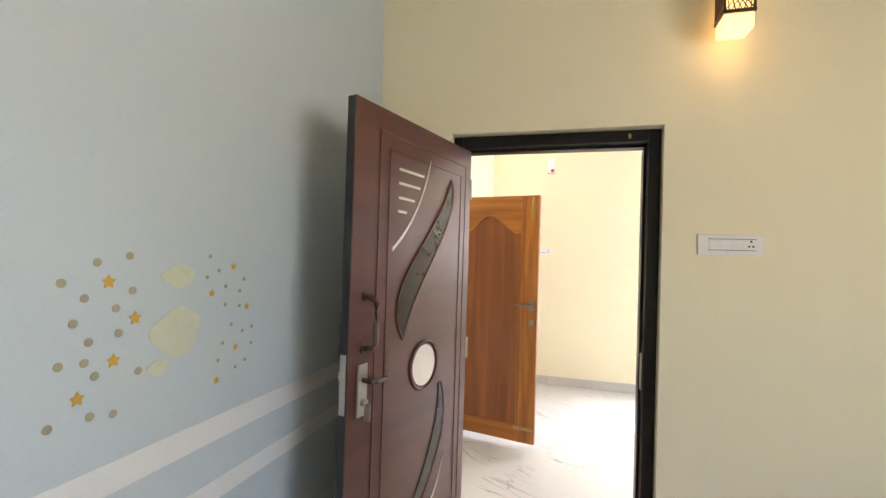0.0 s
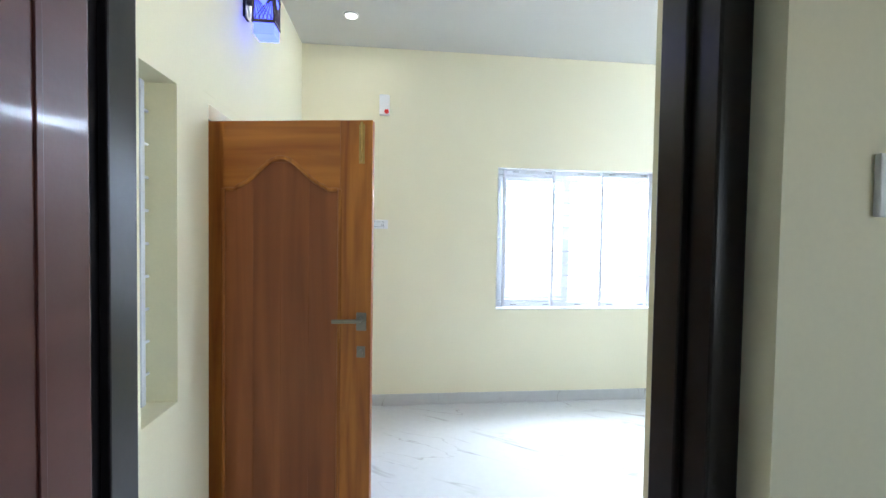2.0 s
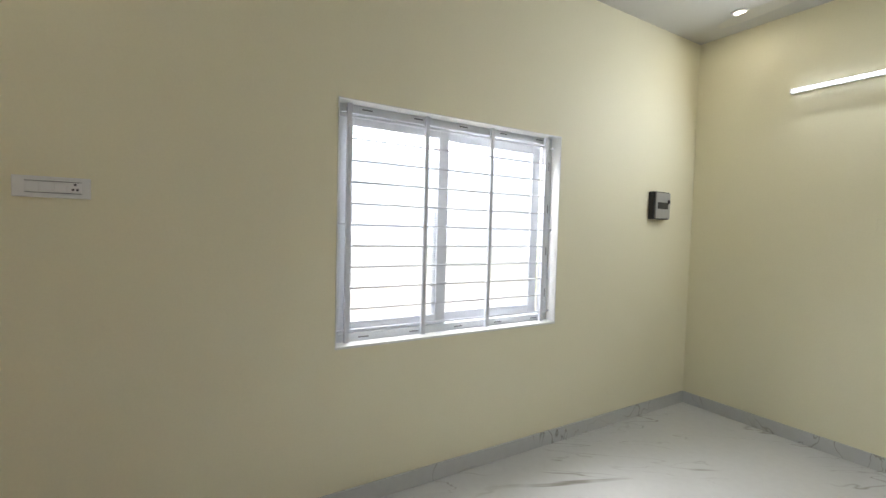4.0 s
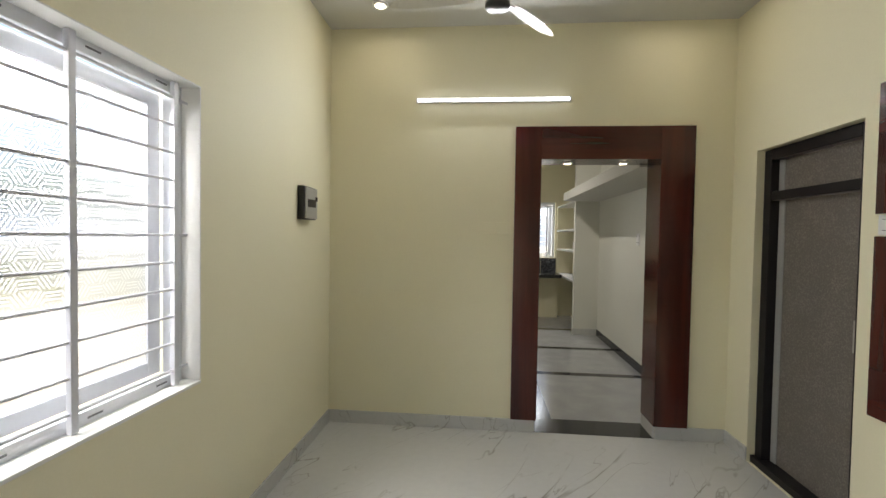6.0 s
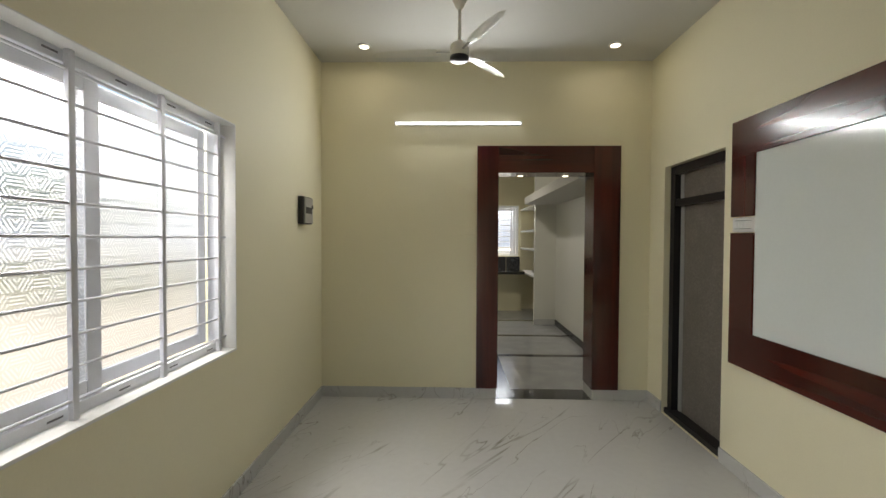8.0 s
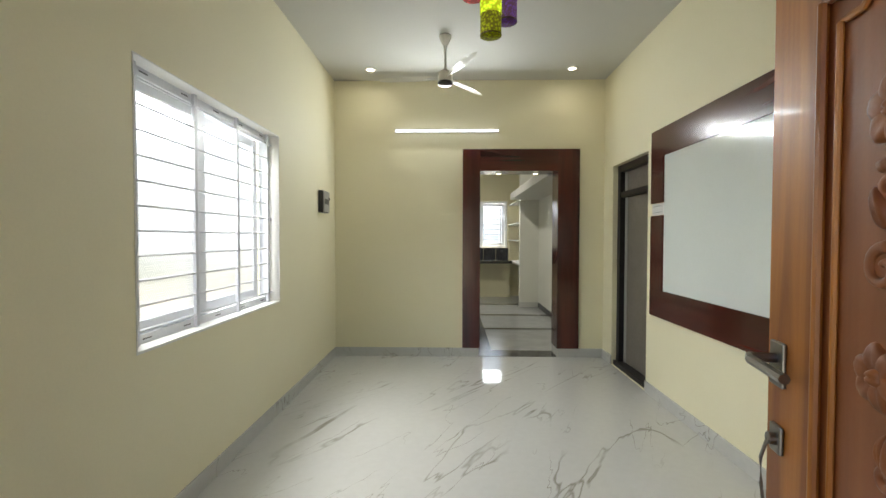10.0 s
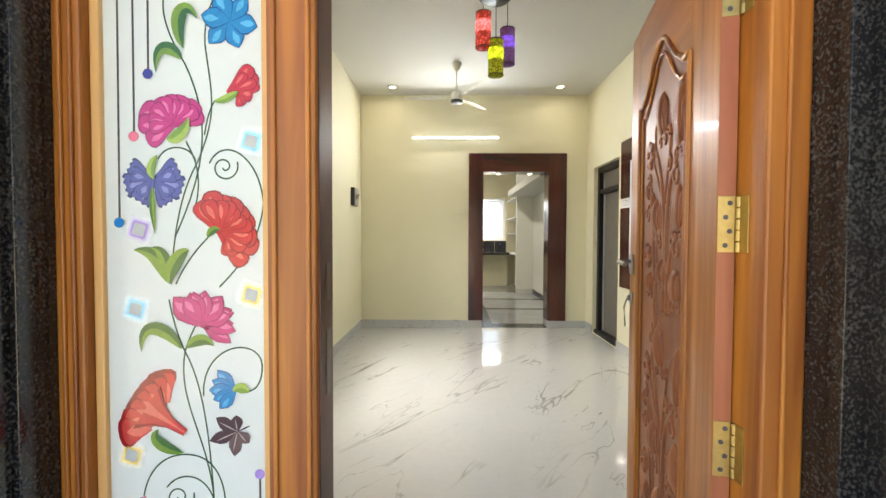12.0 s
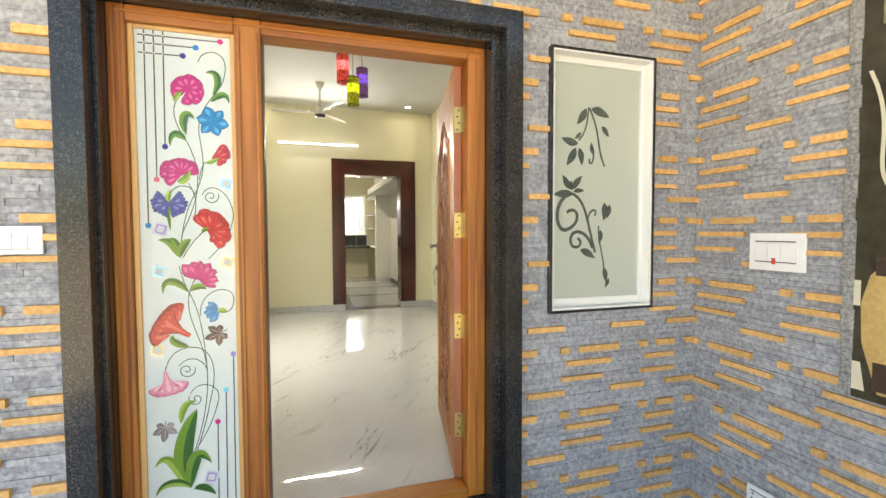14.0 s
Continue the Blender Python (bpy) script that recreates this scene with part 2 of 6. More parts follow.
PANELBLUE = mk("pale_glossy_panel", (0.75, 0.80, 0.79), 0.12, 0, 0.02)
LAMINATE = speckle("grey_brown_laminate", (0.14, 0.122, 0.108), (0.23, 0.205, 0.185), 0.3, 120)
TILEDARK = speckle("dark_backsplash_tile", (0.02, 0.022, 0.03), (0.12, 0.13, 0.16), 0.15, 25)
SAND = speckle("sandy_ground", (0.38, 0.33, 0.25), (0.55, 0.49, 0.38), 0.9, 8, (0.3, 0.7), 0.3)
BARK = mk("grey_bark", (0.10, 0.08, 0.06), 0.9, 0, 0.3, 3, 20, 0.5)
LEAFG = speckle("foliage", (0.07, 0.12, 0.025), (0.17, 0.24, 0.07), 0.6, 3, (0.3, 0.7), 0, 0, True)
SMOKE = mk("dark_glass", (0.032, 0.024, 0.018), 0.16, 0, 0.3, 8, 50, 0, 0, 0.3)
FROST = milky("frosted_glass", (0.67, 0.71, 0.63), 0.38, 0.3)
PAINTED = milky("milk_glass", (0.82, 0.88, 0.88), 0.45, 0.06)
LED = glow("led_tube", (0.82, 0.88, 1.0), 1.8)
LEDSPOT = glow("led_spot", (1.0, 0.9, 0.72), 2.5)
WARM = glow("warm_shade", (1.0, 0.60, 0.20), 0.2)
BLUEGLOW = glow("blue_shade", (0.10, 0.12, 1.0), 0.45)


def dye(name, col, rough=0.12):
    return mk(name, col, rough, 0, 0.14, 30, 120)


PINK, CORAL = dye("pink_dye", (0.60, 0.03, 0.22)), dye("coral_dye", (0.62, 0.06, 0.05))
AZURE, INDIGO = dye("azure_dye", (0.01, 0.20, 0.52)), dye("indigo_dye", (0.03, 0.03, 0.22))
LIME, STEM = dye("lime_dye", (0.30, 0.42, 0.06)), dye("stem_dye", (0.03, 0.09, 0.035))
ROSE, YELLOW, LILAC = dye("rose_dye", (0.70, 0.14, 0.22)), dye("yellow_dye", (0.85, 0.66, 0.18)), dye("lilac_dye", (0.36, 0.25, 0.62))
SKYD = dye("sky_dye", (0.25, 0.66, 0.85))
GOLD = mk("gold_sticker", (0.62, 0.38, 0.06), 0.4, 0.2)
OLIVE = mk("olive_sticker", (0.35, 0.33, 0.23), 0.5)
FADED = mk("faded_sticker", (0.58, 0.62, 0.50), 0.55, 0, 0.06, 9, 60)


# ---- mesh helpers ----
ORG = {}


def mesh(name, bm, mat):
    me = bpy.data.meshes.new(name)
    bmesh.ops.recalc_face_normals(bm, faces=bm.faces)
    bm.to_mesh(me)
    bm.free()
    me.materials.append(mat)
    return me


def thing(name, bm, mat, label="", category="", group="", kind=""):
    return tagged(new(name, mesh(name, bm, mat)), label, category, group, kind)


def root(name, at, label="", category="", group="", kind="", rz=0.0, local=False):
    e = new(name)
    e.matrix_world = pose(*at, 0, 0, rz)
    ORG[e.name] = Vector((0, 0, 0)) if local else Vector(at)
    return tagged(e, label, category, group, kind)


def part(name, bm, mat, parent, label="", smooth=False):
    o = ORG.get(parent.name, Vector((0, 0, 0)))
    for v in bm.verts:
        v.co -= o
    if smooth:
        for f in bm.faces:
            f.smooth = True
    ob = new(name, mesh(name, bm, mat))
    ob.parent = parent
    ORG[ob.name] = o
    return tagged(ob, label)


def box(bm, x0, x1, y0, y1, z0, z1, bev=0.0):
    r = bmesh.ops.create_cube(bm, size=1)
    for v in r["verts"]:
        v.co = Vector((x0 if v.co.x < 0 else x1, y0 if v.co.y < 0 else y1, z0 if v.co.z < 0 else z1))
    if bev:
        bmesh.ops.bevel(bm, geom=list({e for v in r["verts"] for e in v.link_edges}), offset=bev, segments=2, affect="EDGES", profile=0.5)
    return bm


def B(x0, x1, y0, y1, z0, z1, bev=0.0):
    return box(bmesh.new(), x0, x1, y0, y1, z0, z1, bev)


def lathe(bm, profile, c, seg=24, axis="z"):
    rings = []
    for r, h in profile:
        ring = []
        for i in range(seg):
            a = 2 * math.pi * i / seg
            u, v = r * math.cos(a), r * math.sin(a)
            p = (u, v, h) if axis == "z" else ((h, u, v) if axis == "x" else (u, h, v))
            ring.append(bm.verts.new(Vector(c) + Vector(p)))
        rings.append(ring)
    for a, b in zip(rings, rings[1:]):
        for i in range(seg):
            bm.faces.new((a[i], a[(i + 1) % seg], b[(i + 1) % seg], b[i]))
    for ring in (rings[0], rings[-1]):
        bm.faces.new(ring)
    return bm


def cyl(c, r, h, seg=20, axis="z", bev=0.0):
    b = min(bev, r * 0.5)
    prof = [(r - b, 0), (r, b), (r, h - b), (r - b, h)] if b else [(r, 0), (r, h)]
    return lathe(bmesh.new(), prof, c, seg, axis)


def sweep(bm, pts, r, seg=8, flat=1.0, up=Vector((0, 0, 1))):
    """A round or flattened rod along points; r may be a number or one for each point."""
    pts = [Vector(p) for p in pts]
    rings = []
    for i, p in enumerate(pts):
        d = (pts[min(i + 1, len(pts) - 1)] - pts[max(i - 1, 0)]).normalized()
        s = d.cross(up)
        s = s.normalized() if s.length > 1e-4 else d.orthogonal().normalized()
        t = s.cross(d).normalized()
        rad = r[i] if isinstance(r, (list, tuple)) else r
        rings.append([bm.verts.new(p + (s * math.cos(2 * math.pi * k / seg) + t * flat * math.sin(2 * math.pi * k / seg)) * rad) for k in range(seg)])
    for a, b in zip(rings, rings[1:]):
        for k in range(seg):
            bm.faces.new((a[k], a[(k + 1) % seg], b[(k + 1) % seg], b[k]))
    bm.faces.new(rings[0]), bm.faces.new(rings[-1])
    return bm


def plate(bm, pts, y, thick):
    """A flat outline in x and z, of that thickness towards -y."""
    a = [bm.verts.new((p[0], y, p[1])) for p in pts]
    b = [bm.verts.new((p[0], y - thick, p[1])) for p in pts]
    n = len(pts)
    bm.faces.new(a), bm.faces.new(b[::-1])
    for i in range(n):
        bm.faces.new((a[i], b[i], b[(i + 1) % n], a[(i + 1) % n]))
    return bm


def bez(p0, p1, p2, p3, n=16):
    out = []
    for i in range(n + 1):
        t = i / n
        out.append(tuple((1 - t) ** 3 * a + 3 * (1 - t) ** 2 * t * b + 3 * (1 - t) * t * t * c + t ** 3 * d for a, b, c, d in zip(p0, p1, p2, p3)))
    return out


def wall(name, axis, a0, a1, u0, u1, z0, z1, holes, mat, label):
    """One solid wall of thickness a0..a1 across the axis, with openings (u0, u1, z0, z1) cut through."""
    us = sorted({u0, u1, *[h[0] for h in holes], *[h[1] for h in holes]})
    zs = sorted({z0, z1, *[h[2] for h in holes], *[h[3] for h in holes]})
    nu, nz = len(us) - 1, len(zs) - 1

    def solid(i, j):
        if not (0 <= i < nu and 0 <= j < nz):
            return False
        uc, zc = (us[i] + us[i + 1]) / 2, (zs[j] + zs[j + 1]) / 2
        return not any(h[0] < uc < h[1] and h[2] < zc < h[3] for h in holes)

    bm, cache = bmesh.new(), {}

    def v(a, i, j):
        k = (a, i, j)
        if k not in cache:
            A = a1 if a else a0
            cache[k] = bm.verts.new((A, us[i], zs[j]) if axis == "x" else (us[i], A, zs[j]))
        return cache[k]

    for i in range(nu):
        for j in range(nz):
            if solid(i, j):
                for a in (0, 1):
                    bm.faces.new((v(a, i, j), v(a, i + 1, j), v(a, i + 1, j + 1), v(a, i, j + 1)))
                for di, dj, e in ((-1, 0, ((i, j), (i, j + 1))), (1, 0, ((i + 1, j), (i + 1, j + 1))), (0, -1, ((i, j), (i + 1, j))), (0, 1, ((i, j + 1), (i + 1, j + 1)))):
                    if not solid(i + di, j + dj):
                        p, q = e
                        bm.faces.new((v(0, *p), v(0, *q), v(1, *q), v(1, *p)))
    return thing(name, bm, mat, label, "wall", kind="structure")


def structure(name, bm, mat, label, category):
    return thing(name, bm, mat, label, category, kind="structure")


# ---- the large structure ----
W, D0, D1, H = 3.09, 0.50, 5.465, 3.17
WT = W + 0.31
wall("wall_hall_left", "x", -0.2, 0, D0, D1, -0.2, H, [(2.24, 3.818, 0.87, 2.163)], CREAM, "cream painted wall with a grilled window")
wall("wall_front", "y", 0.185, D0, -0.2, 3.06, -0.2, H, [(0.408, 1.96, -0.2, 2.135), (2.195, 2.75, 0.885, 2.085)], CREAM, "cream front wall round the main door")
wall("wall_front_end", "y", 0.185, D0, 3.06, WT, -0.2, H, [], CREAM, "cream corner of the front wall")
wall("wall_end", "y", D1, D1 + 0.26, -0.2, W, -0.2, H, [(1.655, 2.575, 0, 2.16)], CREAM, "cream end wall with a wide opening")
wall("wall_right", "x", W, WT, D0, D1 + 0.26, -0.2, H, [(0.85, 1.845, 0, 2.152), (4.334, 5.188, 0, 2.144)], CREAM, "cream wall with two doorways")
wall("wall_bedroom_left", "y", 0.25, 0.455, WT, 6.9, -0.2, H, [], BLUE, "pale blue painted bedroom wall with white stripes")
wall("wall_bedroom_back", "x", 6.9, 7.1, 0.25, 4.3, -0.2, H, [], CREAM, "cream bedroom wall")
# opening added in an unseen wall; no window is built in it
wall("wall_bedroom_right", "y", 4.1, 4.3, WT, 6.9, -0.2, H, [(5.3, 6.7, 0.95, 2.15)], CREAM, "cream bedroom wall with an unseen opening added for daylight")
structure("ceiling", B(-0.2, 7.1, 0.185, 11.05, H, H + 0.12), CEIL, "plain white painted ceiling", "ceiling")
structure("floor_hall", B(-0.0, W, D0, D1, -0.1, 0), MARBLE, "polished white marble floor with grey veins", "floor")
structure("floor_doorway", B(0.42, 1.96, 0.36, D0, -0.1, 0), MARBLE, "polished white marble in the doorway", "floor")
structure("floor_bedroom", B(W, 6.9, 0.455, 4.1, -0.1, -0.002), MARBLE, "polished white marble bedroom floor", "floor")
structure("floor_toilet", B(W, 5.0, 4.3, 5.6, -0.14, -0.102), GREYGRAN, "grey granite floor", "floor")
# dining room and kitchen behind the end wall
wall("wall_dining_left", "x", -0.2, 0, D1 + 0.26, 10.85, -0.2, H, [], DINING, "cream dining wall")
wall("wall_dining_right", "x", 3.06, 3.30, D1 + 0.262, 9.12, -0.2, H, [], DINING, "cream dining wall with black skirting")
wall("wall_kitchen_pier", "y", 9.12, 9.22, 2.69, 3.3, -0.2, H, [], DINING, "cream end of the shelf recess")
wall("wall_kitchen_right", "x", 3.1, 3.3, 9.22, 10.85, -0.2, H, [], CREAM, "cream kitchen wall")
wall("wall_kitchen_end", "y", 10.85, 11.05, -0.2, 3.3, -0.2, H, [(1.45, 2.66, 1.14, 2.24)], CREAM, "cream kitchen wall with a window")
structure("beam_loft", B(2.50, 3.06, D1 + 0.262, 9.12, 2.12, 2.24), CEIL, "white concrete loft slab along the wall", "loft")
floor_dining = structure("floor_dining", B(0.0, 3.06, 5.735, 10.85, -0.1, -0.006), BLKTILE, "grey granite floor with black strips", "floor")
for y0, y1 in ((5.735, 6.98), (7.08, 8.17), (8.27, 9.45), (9.55, 10.85)):
    for x0, x1 in ((0.0, 0.9), (0.9, 1.66), (1.84, 3.06)):
        part("floor_tile", B(x0 + 0.002, x1 - 0.002, y0 + 0.002, y1 - 0.002, -0.006, 0.0), GREYGRAN, floor_dining)
for y0, y1 in ((6.98, 7.08), (8.17, 8.27), (9.45, 9.55)):
    part("floor_strip", B(0.0, 3.06, y0, y1, -0.006, 0.001), BLKTILE, floor_dining, "black granite strip")
for y0, y1 in ((5.735, 6.98), (7.08, 8.17), (8.27, 9.45)):
    part("floor_strip", B(1.66, 1.84, y0, y1, -0.006, 0.001), BLKTILE, floor_dining, "black granite strip")
structure("threshold_dining", B(1.655, 2.575, D1, 5.735, -0.1, 0.003), BLKTILE, "black granite threshold strip in the opening", "threshold")
# skirting
SK = 0.1
for x0, x1, y0, y1 in ((0, 0.012, D0, D1), (0.012, 1.655, D1 - 0.012, D1), (2.575, W, D1 - 0.012, D1), (W - 0.012, W, 1.845, 4.334), (W - 0.012, W, 5.188, D1 - 0.012),
                       (0.012, 0.42, D0, D0 + 0.012), (1.96, W, D0, D0 + 0.012), (2.563, 2.575, D1, 5.725), (1.655, 1.667, D1, 5.725), (WT, WT + 0.012, 1.845, 4.1), (WT, 6.9, 0.455, 0.467)):
    structure("baseboard", B(x0, x1, y0, y1, 0, SK, 0.003), MARBLE, "polished white marble skirting with grey veins", "skirting")
for x0, x1, y0, y1 in ((3.045, 3.06, 5.74, 9.1),):
    structure("baseboard_dining", B(x0, x1, y0, y1, 0, SK, 0.003), BLKTILE, "black granite skirting", "skirting")
structure("baseboard_pier", B(2.68, 3.04, 9.105, 9.12, 0, SK, 0.003), SKIRT, "white marble skirting", "skirting")
# painted stripes on the blue wall
for i, (z0, z1) in enumerate(((0.965, 1.037), (0.785, 0.847))):
    structure("trim_stripe_%d" % (i + 1), B(WT, 6.9, 0.455, 0.4562, z0, z1), STRIPE, "white painted band on the blue wall", "stripe")

# ---- outside ----
structure("ground", B(-140, 160, -160, 160, -0.8, -0.55), SAND, "pale sandy open ground", "ground")
structure("porch_floor", B(-0.9, 3.05, -3.2, 0.185, -0.56, -0.17), GREYGRAN, "grey granite porch floor", "floor")
# unseen slab over the porch, its depth set to shade the upper walls
structure("porch_shade_slab", B(-0.5, 3.3, -1.35, 0.185, 2.95, 3.1), CEIL, "unseen white porch slab added to shade the walls", "ceiling")
wall("wall_porch_right", "x", 3.06, 3.26, -3.2, 0.185, -0.55, 2.95, [], CREAM, "porch side wall under stone cladding")
structure("roof", B(-0.4, 7.3, 0.0, 11.2, H + 0.12, H + 0.3), CEIL, "flat concrete roof", "roof")


def tree(x, y, h, seed):
    rnd = random.Random(seed)
    t = root("tree", (x, y, -0.55), "leafy green tree on the far field", "tree", "far trees")
    bm = bmesh.new()
    sweep(bm, [(x, y, -0.55), (x + 0.1, y, h * 0.3), (x - 0.1, y + 0.1, h * 0.6)], [h * 0.04, h * 0.03, h * 0.015])
    for k in range(5):
        a = k * 1.3
        sweep(bm, [(x, y, h * (0.25 + 0.06 * k)), (x + math.cos(a) * h * 0.2, y + math.sin(a) * h * 0.2, h * (0.5 + 0.05 * k))], [h * 0.015, h * 0.006], 6)
    part("trunk", bm, BARK, t)
    bm = bmesh.new()
    for k in range(900):
        d = Vector((rnd.gauss(0, 1), rnd.gauss(0, 1), rnd.gauss(0, 0.8))).normalized() * (rnd.random() ** 0.4)
        c = Vector((x, y, h * 0.65)) + Vector((d.x * h * 0.36, d.y * h * 0.36, d.z * h * 0.34))
        s = h * rnd.uniform(0.03, 0.07)
        q = Euler((rnd.random() * 6, rnd.random() * 6, rnd.random() * 6)).to_matrix()
        vs = [bm.verts.new(c + q @ Vector(p) * s) for p in ((-1, 0, 0), (0, 0.6, 0.2), (1, 0, 0), (0, -0.6, 0.2))]
        bm.faces.new(vs)
    part("crown", bm, LEAFG, t)


for i in range(9):
    tree(-37 + i * 2.2 - (i % 3) * 2, 27 + (i % 4) * 3, 4.6 + (i % 3) * 0.9, 50 + i)
bm = bmesh.new()
rnd = random.Random(5)
for i in range(3200):
    x, y = -8 - rnd.random() * 34, rnd.uniform(12, 42)
    s = rnd.uniform(0.15, 0.5)
    a = rnd.random() * 3.14
    vs = [bm.verts.new((x + math.cos(a) * dx * s, y + math.sin(a) * dx * s, -0.56 + dz * s)) for dx, dz in ((-0.5, 0), (0.5, 0), (0.3, 1.0))]
    bm.faces.new(vs)
thing("grass", bm, LEAFG, "bright green wild grass on the field", "grass", kind="stuff")
HILL = mk("hazy_hillside", (0.40, 0.48, 0.60), 0.9, 0, 0.12, 0.02, 0.2)
bm = bmesh.new()
ring = []
for i in range(49):
    a = radians(75 + 3.2 * i)
    hh = 9 + 5 * math.sin(i * 0.45) + 3 * math.sin(i * 1.13 + 1)
    ring.append([bm.verts.new((math.cos(a) * r, math.sin(a) * r, z)) for r, z in ((118, -0.6), (124, hh * 0.6), (132, hh), (138, -0.6))])
for p, q in zip(ring, ring[1:]):
    for k in range(3):
        bm.faces.new((p[k], q[k], q[k + 1], p[k + 1]))
structure("backdrop_hills", bm, HILL, "hazy blue-grey hills on the horizon", "hills")


# ---- hall: window with grille ----
def window(name, axis, at, u0, u1, z0, z1, glassmat, inward, label, bars=True, vbars=(), nbars=11, sashes=2, depth=0.14, prints=True, split=None):
    """Framed sliding window set in an opening; inward is the side of the room along the axis."""
    r = root(name, ((at, (u0 + u1) / 2, z0) if axis == "x" else ((u0 + u1) / 2, at, z0)), label, "window", kind="structure")

    def bx(a0, a1, p0, p1, q0, q1, bev=0.003):
        a0, a1 = sorted((at - inward * a0, at - inward * a1))
        return B(a0, a1, p0, p1, q0, q1, bev) if axis == "x" else B(p0, p1, a0, a1, q0, q1, bev)

    f = 0.05
    for nm, p in (("window_frame", (u0, u1, z0, z0 + f)), ("window_frame", (u0, u1, z1 - f, z1)), ("window_frame", (u0, u0 + f, z0 + f, z1 - f)), ("window_frame", (u1 - f, u1, z0 + f, z1 - f))):
        fr = part(nm, bx(depth, depth - 0.055, *p), UPVC, r)
        if prints:
            hor = p[1] - p[0] > 0.2
            n = 5 if hor else 4
            for k in range(n):
                c = (p[0] + (p[1] - p[0]) * (k + 0.6) / n) if hor else (p[2] + (p[3] - p[2]) * (k + 0.5) / n)
                if hor:
                    part("printed_mark", bx(depth - 0.055, depth - 0.0562, c - 0.03, c + 0.03, p[2] + 0.022, p[2] + 0.029, 0), FAINT, fr)
                else:
                    part("printed_mark", bx(depth - 0.055, depth - 0.0562, p[0] + 0.02, p[0] + 0.027, c - 0.03, c + 0.03, 0), FAINT, fr)
    n = sashes
    wd = (u1 - u0 - 2 * f) / n
    for k in range(n):
        s0, s1 = u0 + f + k * wd - (0.02 if k else 0), u0 + f + (k + 1) * wd + (0.02 if k < n - 1 else 0)
        d = depth + 0.005 + 0.022 * (k % 2)
        if split:
            s0, s1 = (u0 + f, split + 0.042) if k == 0 else (split - 0.03, u1 - f)
            d = depth - 0.015 + 0.045 * k
        sash = part("sash", bx(d, d - 0.02, s0, s0 + 0.07, z0 + f, z1 - f), UPVC, r)
        for p in ((s1 - 0.07, s1, z0 + f, z1 - f), (s0 + 0.07, s1 - 0.07, z0 + f, z0 + f + 0.06), (s0 + 0.07, s1 - 0.07, z1 - f - 0.06, z1 - f)):
            part("sash_rail", bx(d, d - 0.02, *p), UPVC, sash)
        g = part("pane", bx(d - 0.008, d - 0.012, s0 + 0.065, s1 - 0.065, z0 + f + 0.055, z1 - f - 0.055, 0), glassmat, sash)
        g.visible_shadow = False
    if bars:
        e = 0.06
        for k in range(nbars):
            b0, b1 = (u0 + 0.002, u1 - 0.002) if k in (0, nbars // 2, nbars - 1) or not vbars else (vbars[0], vbars[-1])
            z = z0 + 0.075 + (z1 - z0 - 0.15) * k / (nbars - 1)
            p = [(at - inward * e, b0, z), (at - inward * e, b1, z)] if axis == "x" else [(b0, at - inward * e, z), (b1, at - inward * e, z)]
            part("grille_bar", sweep(bmesh.new(), p, 0.006, 8), BARWHITE, r)
        for u in vbars:
            part("grille_post", bx(e + 0.009, e - 0.011, u - 0.013, u + 0.013, z0 + 0.008, z1 - 0.008, 0.002), BARWHITE, r)
    return r


